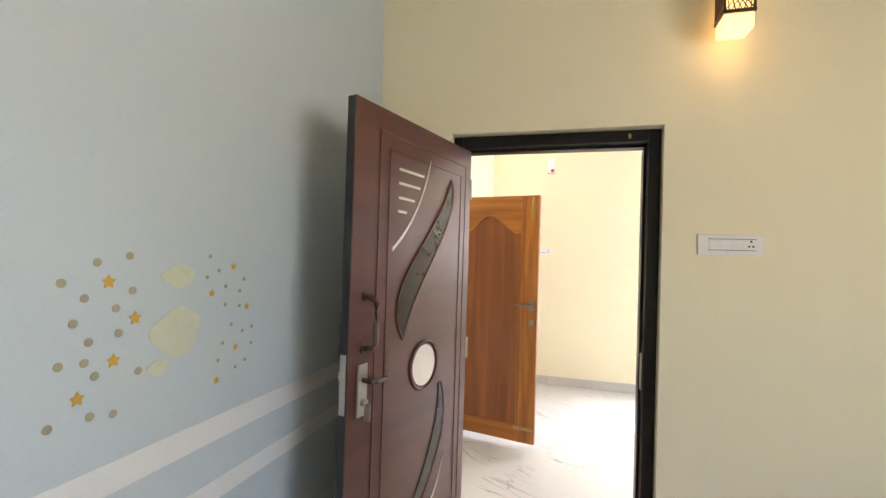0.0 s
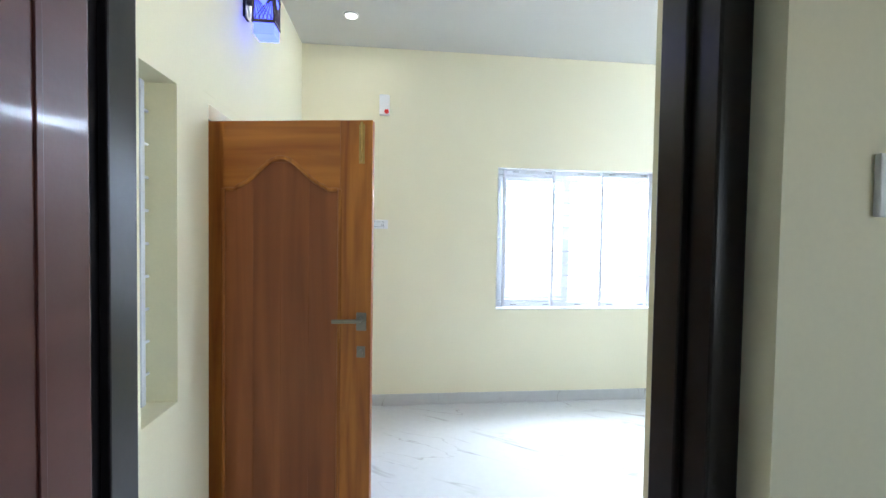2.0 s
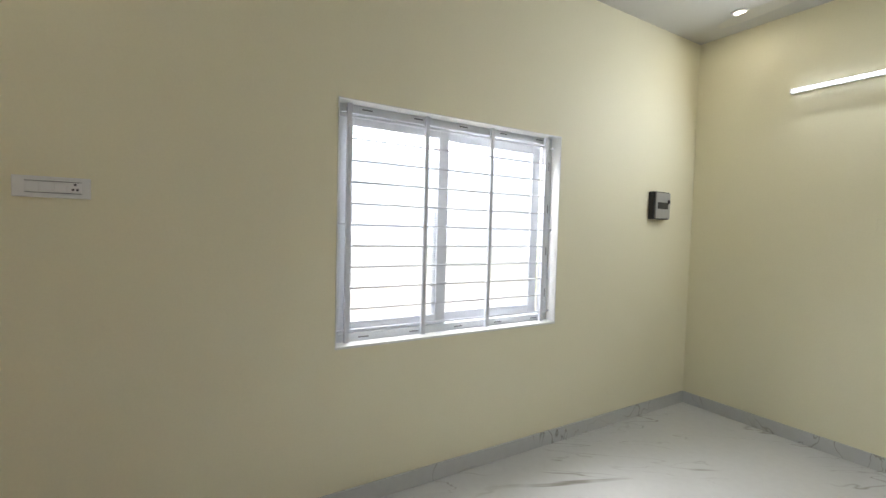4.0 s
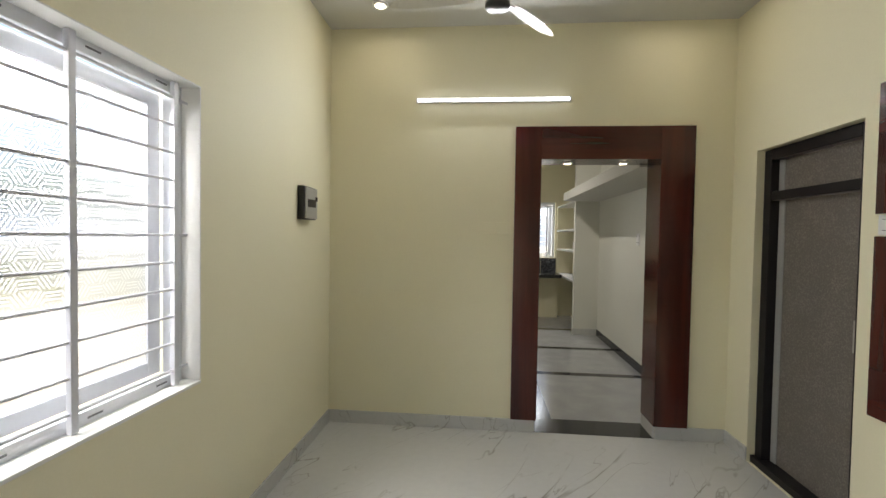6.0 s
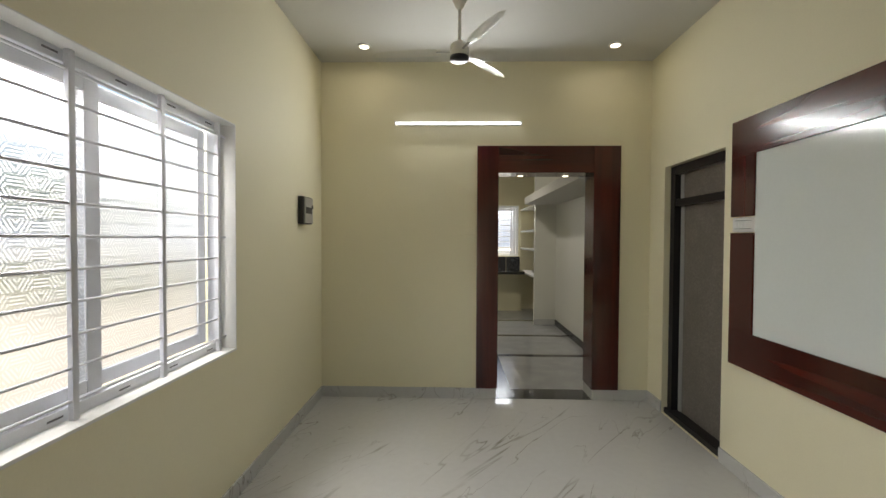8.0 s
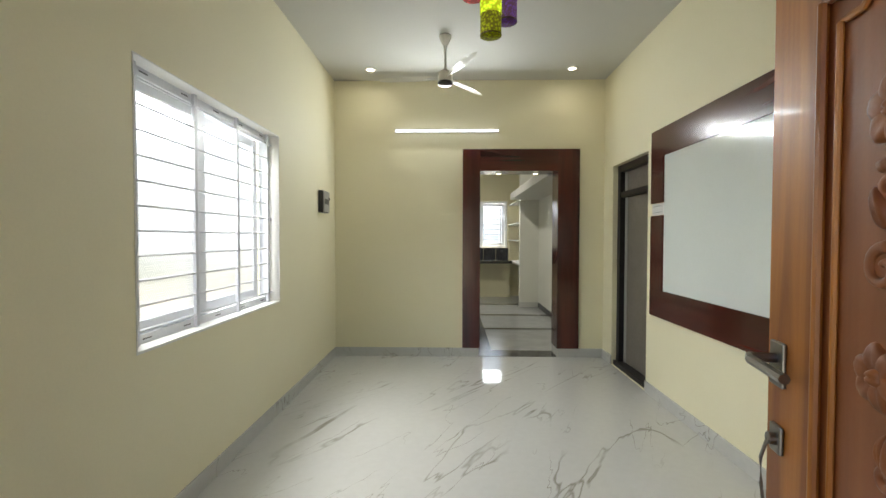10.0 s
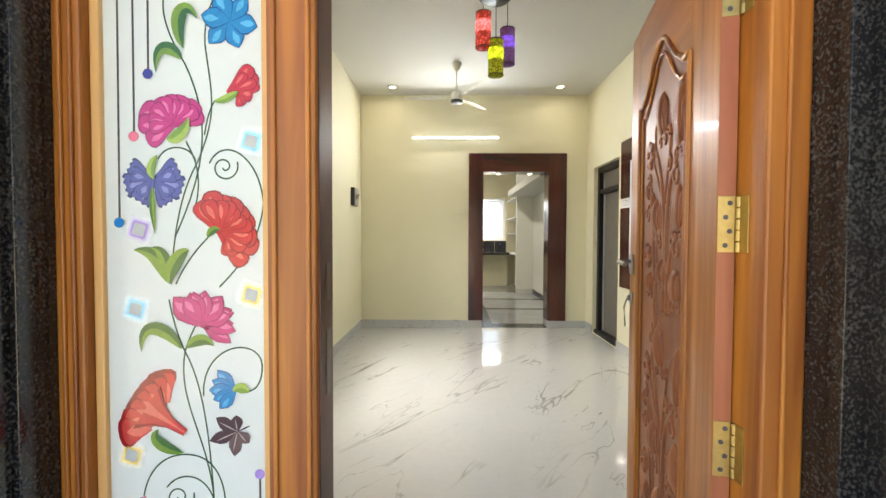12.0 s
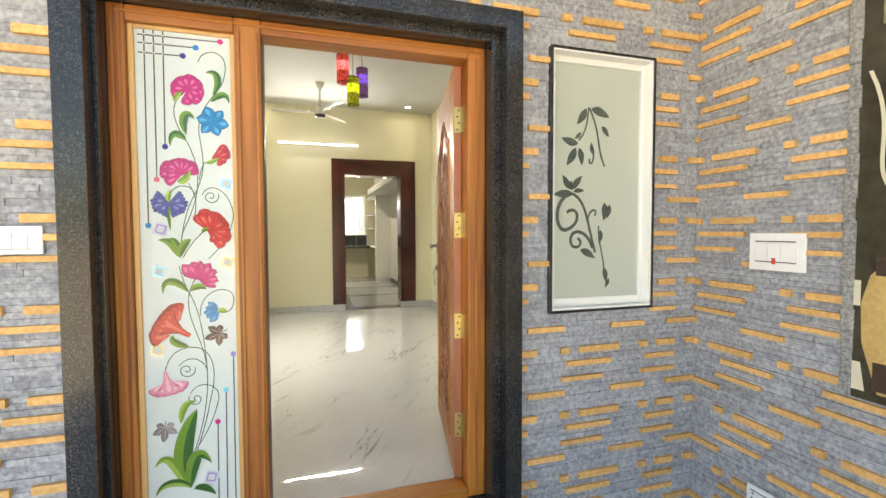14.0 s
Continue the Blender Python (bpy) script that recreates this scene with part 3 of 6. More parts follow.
def patterned(name):
    # figured glass: bundles of raised bars turned in three ways
    m = glass(name, (0.97, 0.98, 0.98), 0.0, 0.9, (0.9, 0.9, 0.88))
    nt = m.node_tree
    mx = [n for n in nt.nodes if n.type == "MIX_SHADER"][0]
    tc = nt.nodes.new("ShaderNodeTexCoord")
    sep = nt.nodes.new("ShaderNodeSeparateXYZ")
    nt.links.new(tc.outputs["Object"], sep.inputs[0])

    def op(kind, a, b=None, c=None):
        n = nt.nodes.new("ShaderNodeMath")
        n.operation = kind
        for i, v in enumerate((a, b, c)):
            if v is None:
                continue
            if isinstance(v, (int, float)):
                n.inputs[i].default_value = v
            else:
                nt.links.new(v, n.inputs[i])
        return n.outputs[0]

    y, z = sep.outputs[1], sep.outputs[2]
    cell = 0.054
    v = op("DIVIDE", z, cell * 0.866)
    row = op("FLOOR", v)
    u = op("ADD", op("DIVIDE", y, cell), op("MULTIPLY", row, 0.5))
    ci = op("FLOOR", u)
    fu, fv = op("SUBTRACT", op("FRACT", u), 0.5), op("SUBTRACT", op("FRACT", v), 0.5)
    kind = op("FLOORED_MODULO", op("ADD", ci, row), 3.0)
    ang = op("MULTIPLY", kind, math.pi / 3)
    across = op("ADD", op("MULTIPLY", fu, op("SINE", ang)), op("MULTIPLY", fv, op("COSINE", ang)))
    st = op("LESS_THAN", op("PINGPONG", op("ADD", across, 5.0), 0.125), 0.045)
    inside = op("LESS_THAN", op("MAXIMUM", op("ABSOLUTE", fu), op("ABSOLUTE", fv)), 0.47)
    pat = op("MULTIPLY", st, inside)
    nt.links.new(op("MULTIPLY_ADD", pat, 0.32, 0.02), mx.inputs[0])
    clear = [n for n in nt.nodes if n.type == "BSDF_TRANSPARENT"][0]
    clear.inputs[0].default_value = (0.64, 0.66, 0.69, 1)
    blur = nt.nodes.new("ShaderNodeBsdfRefraction")
    blur.inputs["Color"].default_value = (0.78, 0.80, 0.83, 1)
    blur.inputs["Roughness"].default_value, blur.inputs["IOR"].default_value = 0.3, 1.3
    soft = nt.nodes.new("ShaderNodeMixShader")
    soft.inputs[0].default_value = 0.75
    nt.links.new(clear.outputs[0], soft.inputs[1]), nt.links.new(blur.outputs[0], soft.inputs[2]), nt.links.new(soft.outputs[0], mx.inputs[1])
    tl = nt.nodes.new("ShaderNodeBsdfTranslucent")
    tl.inputs[0].default_value = (0.95, 0.96, 0.95, 1)
    nt.links.new(tl.outputs[0], mx.inputs[2])
    return m


FIGURED = patterned("figured_glass")
HAZE = glass("hazy_glass", (0.72, 0.75, 0.78), 0.0, 0.93)
nt = HAZE.node_tree
tl = nt.nodes.new("ShaderNodeBsdfTranslucent")
nt.links.new(tl.outputs[0], [n for n in nt.nodes if n.type == "MIX_SHADER"][0].inputs[2])
window("window_1", "x", 0.0, 2.24, 3.818, 0.87, 2.163, FIGURED, 1, "white sliding window with figured glass behind a white steel grille", True, (2.32, 2.79, 3.265, 3.735), split=2.93)
structure("window_sill_1", B(-0.085, 0.004, 2.24, 3.818, 0.862, 0.876, 0.002), WPLASTER, "white painted window sill", "sill")

for y0, y1, z0, z1 in ((3.8115, 3.8175, 0.877, 2.1565), (2.2405, 2.2465, 0.877, 2.1565), (2.2405, 3.8175, 2.1565, 2.1625)):
    structure("trim_reveal", B(-0.084, 0.003, y0, y1, z0, z1, 0.001), WPLASTER, "white plastered window reveal", "reveal")

# front window beside the main door
wf = root("window_2", (2.475, 0.25, 0.88), "white framed frosted window etched with a vine", "window", kind="structure")
for x0, x1, z0, z1 in ((2.203, 2.236, 0.893, 2.077), (2.722, 2.742, 0.893, 2.077), (2.236, 2.722, 0.893, 0.932), (2.236, 2.722, 2.048, 2.077)):
    part("window_frame", B(x0, x1, 0.207, 0.27, z0, z1, 0.003), WPLASTER, wf)
pane = part("pane", B(2.234, 2.724, 0.220, 0.225, 0.930, 2.050), FROST, wf, "frosted glass pane")
for x0, x1, z0, z1 in ((2.183, 2.195, 0.872, 2.097), (2.750, 2.762, 0.872, 2.097), (2.195, 2.750, 0.872, 0.885), (2.195, 2.750, 2.085, 2.097)):
    part("granite_trim", B(x0, x1, 0.152, 0.190, z0, z1, 0.002), GRANITE, wf, "thin black granite border")
for x0, x1, z0, z1 in ((2.195, 2.203, 0.893, 2.077), (2.742, 2.750, 0.893, 2.077), (2.195, 2.75, 0.885, 0.893), (2.195, 2.75, 2.077, 2.085)):
    part("reveal", B(x0, x1, 0.157, 0.27, z0, z1), WPLASTER, wf, "white plastered reveal")
for k in range(9):
    part("grille_bar", sweep(bmesh.new(), [(2.205, 0.40, 1.0 + k * 0.122), (2.74, 0.40, 1.0 + k * 0.122)], 0.006), BARWHITE, wf)
for x in (2.26, 2.475, 2.70):
    part("grille_post", B(x - 0.013, x + 0.013, 0.408, 0.414, 0.895, 2.075, 0.001), BARWHITE, wf)


def leaf_pts(x, z, ang, ln, wd, n=8):
    out = []
    for i in range(n + 1):
        t = i / n
        out.append((t * ln, math.sin(math.pi * t) ** 0.8 * wd * (1.1 - 0.5 * t)))
    for i in range(n - 1, 0, -1):
        t = i / n
        out.append((t * ln, -math.sin(math.pi * t) ** 0.8 * wd * (1.1 - 0.5 * t) * 0.6))
    c, s = math.cos(ang), math.sin(ang)
    return [(x + c * a - s * b, z + s * a + c * b) for a, b in out]


ETCH = mk("clear_etching", (0.085, 0.10, 0.085), 0.12, 0, 0.35, 9, 40)
for x, z, a, ln in ((2.412, 1.845, 4.15, 0.095), (2.44, 1.845, 5.95, 0.11), (2.37, 1.675, 2.9, 0.095), (2.355, 1.655, 4.2, 0.10), (2.375, 1.655, 4.9, 0.085), (2.385, 1.73, 3.9, 0.05), (2.50, 1.765, 5.4, 0.065), (2.455, 1.625, 1.8, 0.06),
                    (2.335, 1.455, 2.2, 0.085), (2.34, 1.455, 0.9, 0.085), (2.33, 1.445, 3.3, 0.095), (2.345, 1.445, 0.1, 0.06), (2.335, 1.45, 1.6, 0.05), (2.385, 1.165, 5.8, 0.095), (2.52, 1.395, 4.7, 0.09), (2.55, 1.385, 4.5, 0.07),
                    (2.50, 1.26, 4.6, 0.07), (2.52, 1.075, 4.9, 0.075), (2.55, 1.02, 4.3, 0.05)):
    part("etched_leaf", plate(bmesh.new(), leaf_pts(x, z, a, ln, ln * 0.27), 0.219, 0.0015), ETCH, pane, "clear etched leaf")
for pts, r in ((bez((2.425, 1.85), (2.42, 1.75), (2.40, 1.72), (2.372, 1.69)), 0.004), (bez((2.43, 1.85), (2.50, 1.72), (2.47, 1.66), (2.52, 1.57)), 0.005), (bez((2.34, 1.435), (2.23, 1.42), (2.24, 1.24), (2.31, 1.262)), 0.009),
               (bez((2.31, 1.262), (2.40, 1.29), (2.37, 1.39), (2.31, 1.345)), 0.008), (bez((2.34, 1.435), (2.42, 1.40), (2.42, 1.30), (2.47, 1.15)), 0.007), (bez((2.425, 1.30), (2.43, 1.37), (2.49, 1.37), (2.465, 1.33)), 0.005),
               (bez((2.455, 1.17), (2.42, 1.28), (2.31, 1.27), (2.335, 1.19)), 0.008), (bez((2.335, 1.19), (2.37, 1.155), (2.41, 1.20), (2.37, 1.22)), 0.007), (bez((2.455, 1.64), (2.46, 1.56), (2.42, 1.58), (2.435, 1.605)), 0.005), (bez((2.49, 1.28), (2.48, 1.2), (2.52, 1.15), (2.525, 1.04)), 0.004)):
    part("etched_stem", sweep(bmesh.new(), [(p[0], 0.2185, p[1]) for p in pts], r, 6, 0.2, Vector((0, 1, 0))), ETCH, pane, "clear etched stem")

window("window_3", "y", 10.85, 1.45, 2.66, 1.14, 2.24, HAZE, -1, "white kitchen window with horizontal bars", True, (1.6, 2.05, 2.5), 9, 2, 0.14, False)

# ---- main doorway ----
door = root("door_1", (1.2, 0.32, 0), "teak main door frame with painted glass sidelight and granite surround", "door frame", kind="structure")
GY = 0.31
for x0, x1, nm in ((0.432, 0.49, "jamb"), (0.856, 0.954, "mullion"), (1.828, 1.912, "jamb")):
    part(nm, B(x0, x1, GY - 0.035, GY + 0.075, 0.0, 2.093, 0.006), TEAK, door)
# thin strip on the mullion's inner side, coloured darker than its teak
part("rebate", B(0.9535, 0.9570, GY - 0.02, GY + 0.0745, 0.045, 2.04), DARKBROWN, door, "dark brown rebate")
for z0, z1 in ((0.92, 1.06), (1.12, 1.20)):
    part("strike_plate", B(0.957, 0.959, GY + 0.02, GY + 0.05, z0, z1, 0.001), DARKMETAL, door, "dark strike plate")
part("head", B(0.49, 0.856, GY - 0.034, GY + 0.074, 2.035, 2.093, 0.006), TEAK_X, door)
part("head", B(0.954, 1.828, GY - 0.034, GY + 0.074, 2.038, 2.093, 0.006), TEAK_X, door)
part("threshold", B(0.954, 1.828, GY - 0.036, GY + 0.072, -0.02, 0.045, 0.006), TEAK_X, door)
part("bottom_rail", B(0.49, 0.856, GY - 0.034, GY + 0.074, 0.0, 0.13, 0.006), TEAK_X, door)
for x in (0.447, 0.468, 0.868, 0.935, 1.862):
    part("bead", B(x, x + 0.009, GY - 0.042, GY - 0.034, 0.02, 2.08 if x < 0.86 else 2.045, 0.003), TEAK, door)
for z in (2.062,):
    part("bead", B(0.46, 1.90, GY - 0.042, GY - 0.033, z, z + 0.009, 0.003), TEAK_X, door)
LIGHTTEAK = wood("pale_teak_bead", (0.56, 0.31, 0.10), (0.74, 0.47, 0.19), 0.4, 0.1)
for x0, x1, z0, z1 in ((0.49, 0.510, 0.13, 2.035), (0.838, 0.856, 0.13, 2.035), (0.510, 0.838, 0.13, 0.148), (0.510, 0.838, 2.021, 2.035)):
    part("glazing_bead", B(x0, x1, GY - 0.012, GY + 0.02, z0, z1, 0.003), LIGHTTEAK, door, "pale teak glazing bead")
part("head_lining", B(0.409, 1.9595, 0.388, D0 - 0.001, 2.0935, 2.1345), CREAM, door, "cream plastered lining")
part("side_lining", B(0.409, 0.4315, 0.388, D0 - 0.001, 0.0, 2.093), CREAM, door, "cream plastered lining")
part("side_lining", B(1.9125, 1.9595, 0.388, D0 - 0.001, 0.0, 2.093), CREAM, door, "cream plastered lining")
# granite surround: a broad polished band with an edge strip, and a recessed inner band
for o, i, ro, ri, zo, zi, y, back in ((0.325, 0.342, 2.033, 2.018, 2.212, 2.197, 0.133, 0.20), (0.342, 0.418, 2.018, 1.952, 2.197, 2.130, 0.128, 0.20), (0.418, 0.4325, 1.952, 1.9115, 2.130, 2.0925, 0.195, 0.33)):
    for x0, x1 in ((o, i), (ri, ro)):
        part("granite_band", B(x0, x1, y, back, -0.17, zo, 0.002), GRANITE, door, "polished black granite band")
    part("granite_band", B(i, ri, y + 0.001, back, zi, zo, 0.002), GRANITE, door, "polished black granite band")
part("granite_sill", B(0.36, 1.98, 0.125, 0.275, -0.17, -0.005, 0.004), GRANITE, door, "black granite step")
side = part("painted_glass", B(0.50, 0.847, GY, GY + 0.006, 0.14, 2.028), PAINTED, door, "white glass painted with a flowering vine")
side.visible_shadow = False
FY = GY - 0.0006


def on_glass(u, v):
    """Place on the painted glass, in millimetres from its lower corner."""
    return (0.50 + u / 1000, 0.14 + v / 1000)


def dab(pts, mat, layer=0, name="painted_petal"):
    part(name, plate(bmesh.new(), pts, FY - 0.0004 * layer, 0.0004), mat, side)


def line(pts, mat, r=0.0016, name="painted_stem"):
    part(name, sweep(bmesh.new(), [(p[0], FY, p[1]) for p in pts], r, 6, 0.3, Vector((0, 1, 0))), mat, side)


def disc(c, r, n=14):
    return [(c[0] + r * math.cos(6.283 * i / n), c[1] + r * math.sin(6.283 * i / n)) for i in range(n)]


HALF = {"point": ((0.0, 0.12), (0.25, 0.6), (0.5, 0.95), (0.7, 0.85), (0.88, 0.42), (1.0, 0.0)),
        "round": ((0.0, 0.12), (0.35, 0.5), (0.65, 0.92), (0.84, 1.0), (0.95, 0.75), (1.0, 0.3)),
        "frill": ((0.0, 0.10), (0.35, 0.45), (0.7, 0.85), (0.93, 1.0), (1.03, 0.78), (0.96, 0.55), (1.05, 0.3), (0.98, 0.08))}


def petal(u, v, ang, ln, wd, mat, layer, tip, bow=0.0):
    """One painted petal that starts at a point and runs at an angle; bow bends it sideways."""
    h = HALF[tip]
    out = [(t * ln, w * wd + bow * ln * t * t) for t, w in h] + [(t * ln, -w * wd + bow * ln * t * t) for t, w in reversed(h)]
    c, s = math.cos(ang), math.sin(ang)
    dab([on_glass(u + c * a - s * b, v + s * a + c * b) for a, b in out], mat, layer)


def shade3(name, dark, mid, light):
    return tuple(dye(name + k, c) for k, c in (("_deep_dye", dark), ("_dye", mid), ("_pale_dye", light)))


def bloom(u, v, deg, r, n, spread, tones, tip="round", tiers=3, width=0.42):
    """A flower head: tiers of petals that fan round an angle, dark below, with pale streaks."""
    lay = 1.0
    jit = random.Random(u * 31 + v)
    for tier in range(tiers):
        base = r * (1.0 - 0.24 * tier)
        m = n - tier
        for k in range(m):
            a = radians(deg + spread * (1 - 0.12 * tier) * (k / max(m - 1, 1) - 0.5) + jit.uniform(-5, 5))
            ln = base * jit.uniform(0.88, 1.08)
            x, y = u + 0.10 * r * tier * math.cos(radians(deg)), v + 0.10 * r * tier * math.sin(radians(deg))
            w = ln * width * (0.92 + 0.16 * ((k * 7 + tier) % 3) / 2)
            petal(x, y, a, ln * 1.03, w * 1.06, tones[0], lay, tip)
            petal(x, y, a, ln, w * 0.92, tones[1], lay + 0.12, tip)
            petal(x + ln * 0.40 * math.cos(a), y + ln * 0.40 * math.sin(a), a + 0.12, ln * 0.50, w * 0.34, tones[2], lay + 0.24, "point")
            lay += 0.4


def trumpet(u, v, deg, ln, mouth, n, tones):
    """A funnel flower: a tube that widens to a frilled rim."""
    a0 = radians(deg)
    c, s = math.cos(a0), math.sin(a0)
    tube = [(0, 0.06), (0.3, 0.10), (0.55, 0.22), (0.75, 0.42)]
    for q, (m, f) in enumerate(((tones[0], 1.0), (tones[1], 0.8), (tones[2], 0.22))):
        o = [(t * ln, w * mouth * f) for t, w in tube] + [(t * ln, -w * mouth * f) for t, w in reversed(tube)]
        dab([on_glass(u + c * a - s * b, v + s * a + c * b) for a, b in o], m, 6.0 + 0.3 * q)
    for k in range(n):
        f = k / (n - 1) - 0.5
        x, y = u + c * ln * 0.50 - s * f * mouth * 0.5, v + s * ln * 0.50 + c * f * mouth * 0.5
        a = a0 + f * 1.5
        for q, (m, g) in enumerate(((tones[0], 1.0), (tones[1], 0.88), (tones[2], 0.4))):
            petal(x, y, a, ln * 0.55 * (1 - 0.12 * q), mouth * 0.25 * g, m, 1.0 + 0.5 * k + 0.13 * q, "round" if q < 2 else "point")


def ribbon(p0, p1, p2, p3, wd, pale, dark, layer=8.0):
    """A painted leaf along a curve, pale on one half and dark on the other."""
    c = bez(p0, p1, p2, p3, 12)
    side_a, side_b, mid = [], [], []
    for i, p in enumerate(c):
        q0, q1 = c[max(i - 1, 0)], c[min(i + 1, 12)]
        dx, dy = q1[0] - q0[0], q1[1] - q0[1]
        d = math.hypot(dx, dy) or 1
        w = wd * math.sin(math.pi * (i / 12) ** 0.8) ** 0.8 if 0 < i < 12 else 0.3
        side_a.append((p[0] - dy / d * w, p[1] + dx / d * w)), side_b.append((p[0] + dy / d * w, p[1] - dx / d * w)), mid.append(p)
    dab([on_glass(*p) for p in side_a + mid[::-1]], pale, layer, "painted_leaf")
    dab([on_glass(*p) for p in side_b + mid[::-1]], dark, layer, "painted_leaf")
    line([on_glass(*p) for p in mid[:10]], LIME, 0.0005, "painted_vein")


def stem(p0, p1, p2, p3):
    line([on_glass(*p) for p in bez(p0, p1, p2, p3)], STEM)


def curl(p, r, turns, a0, way):
    line([on_glass(p[0] + r * (1 - 0.9 * i / 30) * math.cos(a0 + way * turns * 6.283 * i / 30), p[1] + r * (1 - 0.9 * i / 30) * math.sin(a0 + way * turns * 6.283 * i / 30)) for i in range(31)], STEM)


def autumn_leaf(u, v, deg, ln, tones):
    """A dry lobed leaf with pale veins."""
    for k, (da, f) in enumerate(((0, 1.0), (52, 0.85), (-52, 0.85), (105, 0.55), (-105, 0.55))):
        a = radians(deg + da)
        petal(u, v, a, ln * f, ln * 0.24, tones[k % 2], 1 + 0.2 * k, "point", 0.1 if k % 2 else -0.1)
        petal(u, v, a, ln * f * 0.8, ln * 0.022, tones[2], 2.4 + 0.1 * k, "point")
    petal(u, v, radians(deg + 180), ln * 0.5, ln * 0.03, tones[0], 2.6, "point")


OCHRE = dye("ochre_dye", (0.45, 0.26, 0.04))
MAGENTA = shade3("magenta", (0.24, 0.006, 0.075), (0.47, 0.022, 0.17), (0.66, 0.12, 0.31))
OCEAN = shade3("ocean", (0.004, 0.07, 0.22), (0.008, 0.20, 0.46), (0.07, 0.38, 0.64))
SCARLET = shade3("scarlet", (0.22, 0.006, 0.012), (0.50, 0.022, 0.028), (0.68, 0.11, 0.09))
BRICKRED = shade3("brick_red", (0.26, 0.012, 0.014), (0.52, 0.04, 0.034), (0.68, 0.13, 0.10))
VIOLETS = shade3("violet_blue", (0.018, 0.02, 0.11), (0.07, 0.08, 0.30), (0.20, 0.20, 0.50))
BLUSH = shade3("blush", (0.58, 0.15, 0.24), (0.74, 0.30, 0.38), (0.85, 0.52, 0.56))
UMBERS = shade3("umber", (0.07, 0.035, 0.035), (0.13, 0.08, 0.075), (0.45, 0.38, 0.35))
ASHES = shade3("ash", (0.24, 0.20, 0.19), (0.34, 0.30, 0.28), (0.58, 0.55, 0.52))
SPRING, FERN = dye("spring_dye", (0.15, 0.27, 0.025)), dye("fern_dye", (0.035, 0.12, 0.016))
bloom(182, 1666, 55, 60, 8, 290, MAGENTA, "round", 2, 0.36)
bloom(182, 1666, 20, 46, 2, 14, (OCHRE, YELLOW, OCHRE), "point", 1, 0.05)
bloom(270, 1551, 20, 60, 6, 300, OCEAN, "point", 1, 0.36)
bloom(270, 1551, 40, 38, 4, 250, OCEAN, "point", 1, 0.3)
bloom(263, 1408, 30, 70, 3, 30, SCARLET, "round", 2, 0.2)
bloom(284, 1409, -40, 32, 3, 60, SCARLET, "round", 1, 0.4)
bloom(155, 1339, 112, 70, 8, 185, MAGENTA, "round", 2, 0.3)
bloom(155, 1339, 95, 30, 3, 60, (OCHRE, YELLOW, LIME), "point", 1)
bloom(111, 1232, 196, 56, 3, 80, VIOLETS, "frill", 2, 0.42)
bloom(111, 1232, -16, 56, 3, 80, VIOLETS, "frill", 2, 0.42)
bloom(242, 1122, 38, 82, 9, 165, SCARLET, "round", 2, 0.25)
bloom(260, 1128, -60, 52, 4, 70, SCARLET, "round", 2, 0.25)
bloom(202, 931, 70, 78, 6, 130, MAGENTA, "point", 2, 0.30)
bloom(202, 943, -12, 76, 3, 55, MAGENTA, "point", 1, 0.24)
trumpet(170, 708, 147, 128, 128, 7, BRICKRED)
bloom(275, 796, 180, 54, 5, 100, OCEAN, "point", 1, 0.28)
trumpet(79, 572, -80, 92, 96, 5, BLUSH)
autumn_leaf(278, 711, 205, 62, UMBERS)
autumn_leaf(74, 351, -92, 60, ASHES)
ribbon((272, 1654), (309, 1711), (289, 1759), (248, 1737), 13, SPRING, FERN)
ribbon((265, 1627), (286, 1656), (329, 1679), (329, 1625), 12, SPRING, FERN)
ribbon((176, 1495), (150, 1562), (182, 1602), (206, 1554), 15, SPRING, FERN)
ribbon((173, 1473), (155, 1502), (116, 1514), (120, 1447), 13, SPRING, FERN)
ribbon((288, 1409), (270, 1397), (252, 1388), (237, 1390), 8, SPRING, LIME)
ribbon((138, 1619), (143, 1636), (152, 1650), (166, 1657), 10, SPRING, LIME)
ribbon((140, 1313), (161, 1312), (178, 1328), (186, 1357), 13, SPRING, LIME)
ribbon((119, 1281), (105, 1258), (102, 1243), (115, 1232), 9, SPRING, LIME, 9)
ribbon((110, 1216), (105, 1186), (110, 1159), (113, 1121), 6, SPRING, FERN, 9)
ribbon((221, 1113), (229, 1129), (236, 1132), (248, 1130), 8, SPRING, FERN)
for k, (tip, w) in enumerate((((68, 1087), 17), ((104, 1091), 13), ((183, 1086), 15))):
    ribbon((143, 1017), (137, 1052), ((tip[0] + 160) / 2, tip[1] + 4), tip, w, SPRING, FERN, 8 + 0.3 * k)
ribbon((165, 883), (137, 930), (76, 951), (81, 877), 14, SPRING, FERN)
ribbon((175, 885), (196, 908), (217, 907), (232, 890), 12, SPRING, FERN)
ribbon((304, 794), (290, 807), (279, 804), (270, 796), 11, SPRING, LIME)
ribbon((165, 666), (120, 675), (93, 697), (114, 715), 13, SPRING, FERN)
ribbon((158, 94), (101, 201), (154, 355), (187, 411), 34, SPRING, FERN, 6)
ribbon((154, 95), (114, 167), (82, 277), (35, 196), 18, LIME, SPRING, 7)
ribbon((158, 94), (157, 200), (187, 277), (236, 184), 24, SPRING, FERN, 8)
ribbon((162, 97), (127, 132), (58, 144), (36, 80), 15, LIME, FERN, 9)
ribbon((169, 88), (198, 103), (226, 82), (249, 53), 14, FERN, FERN, 9)
ribbon((129, 358), (131, 422), (149, 448), (188, 444), 13, LIME, SPRING, 7)
stem((169, 1653), (108, 1603), (139, 1531), (178, 1465))
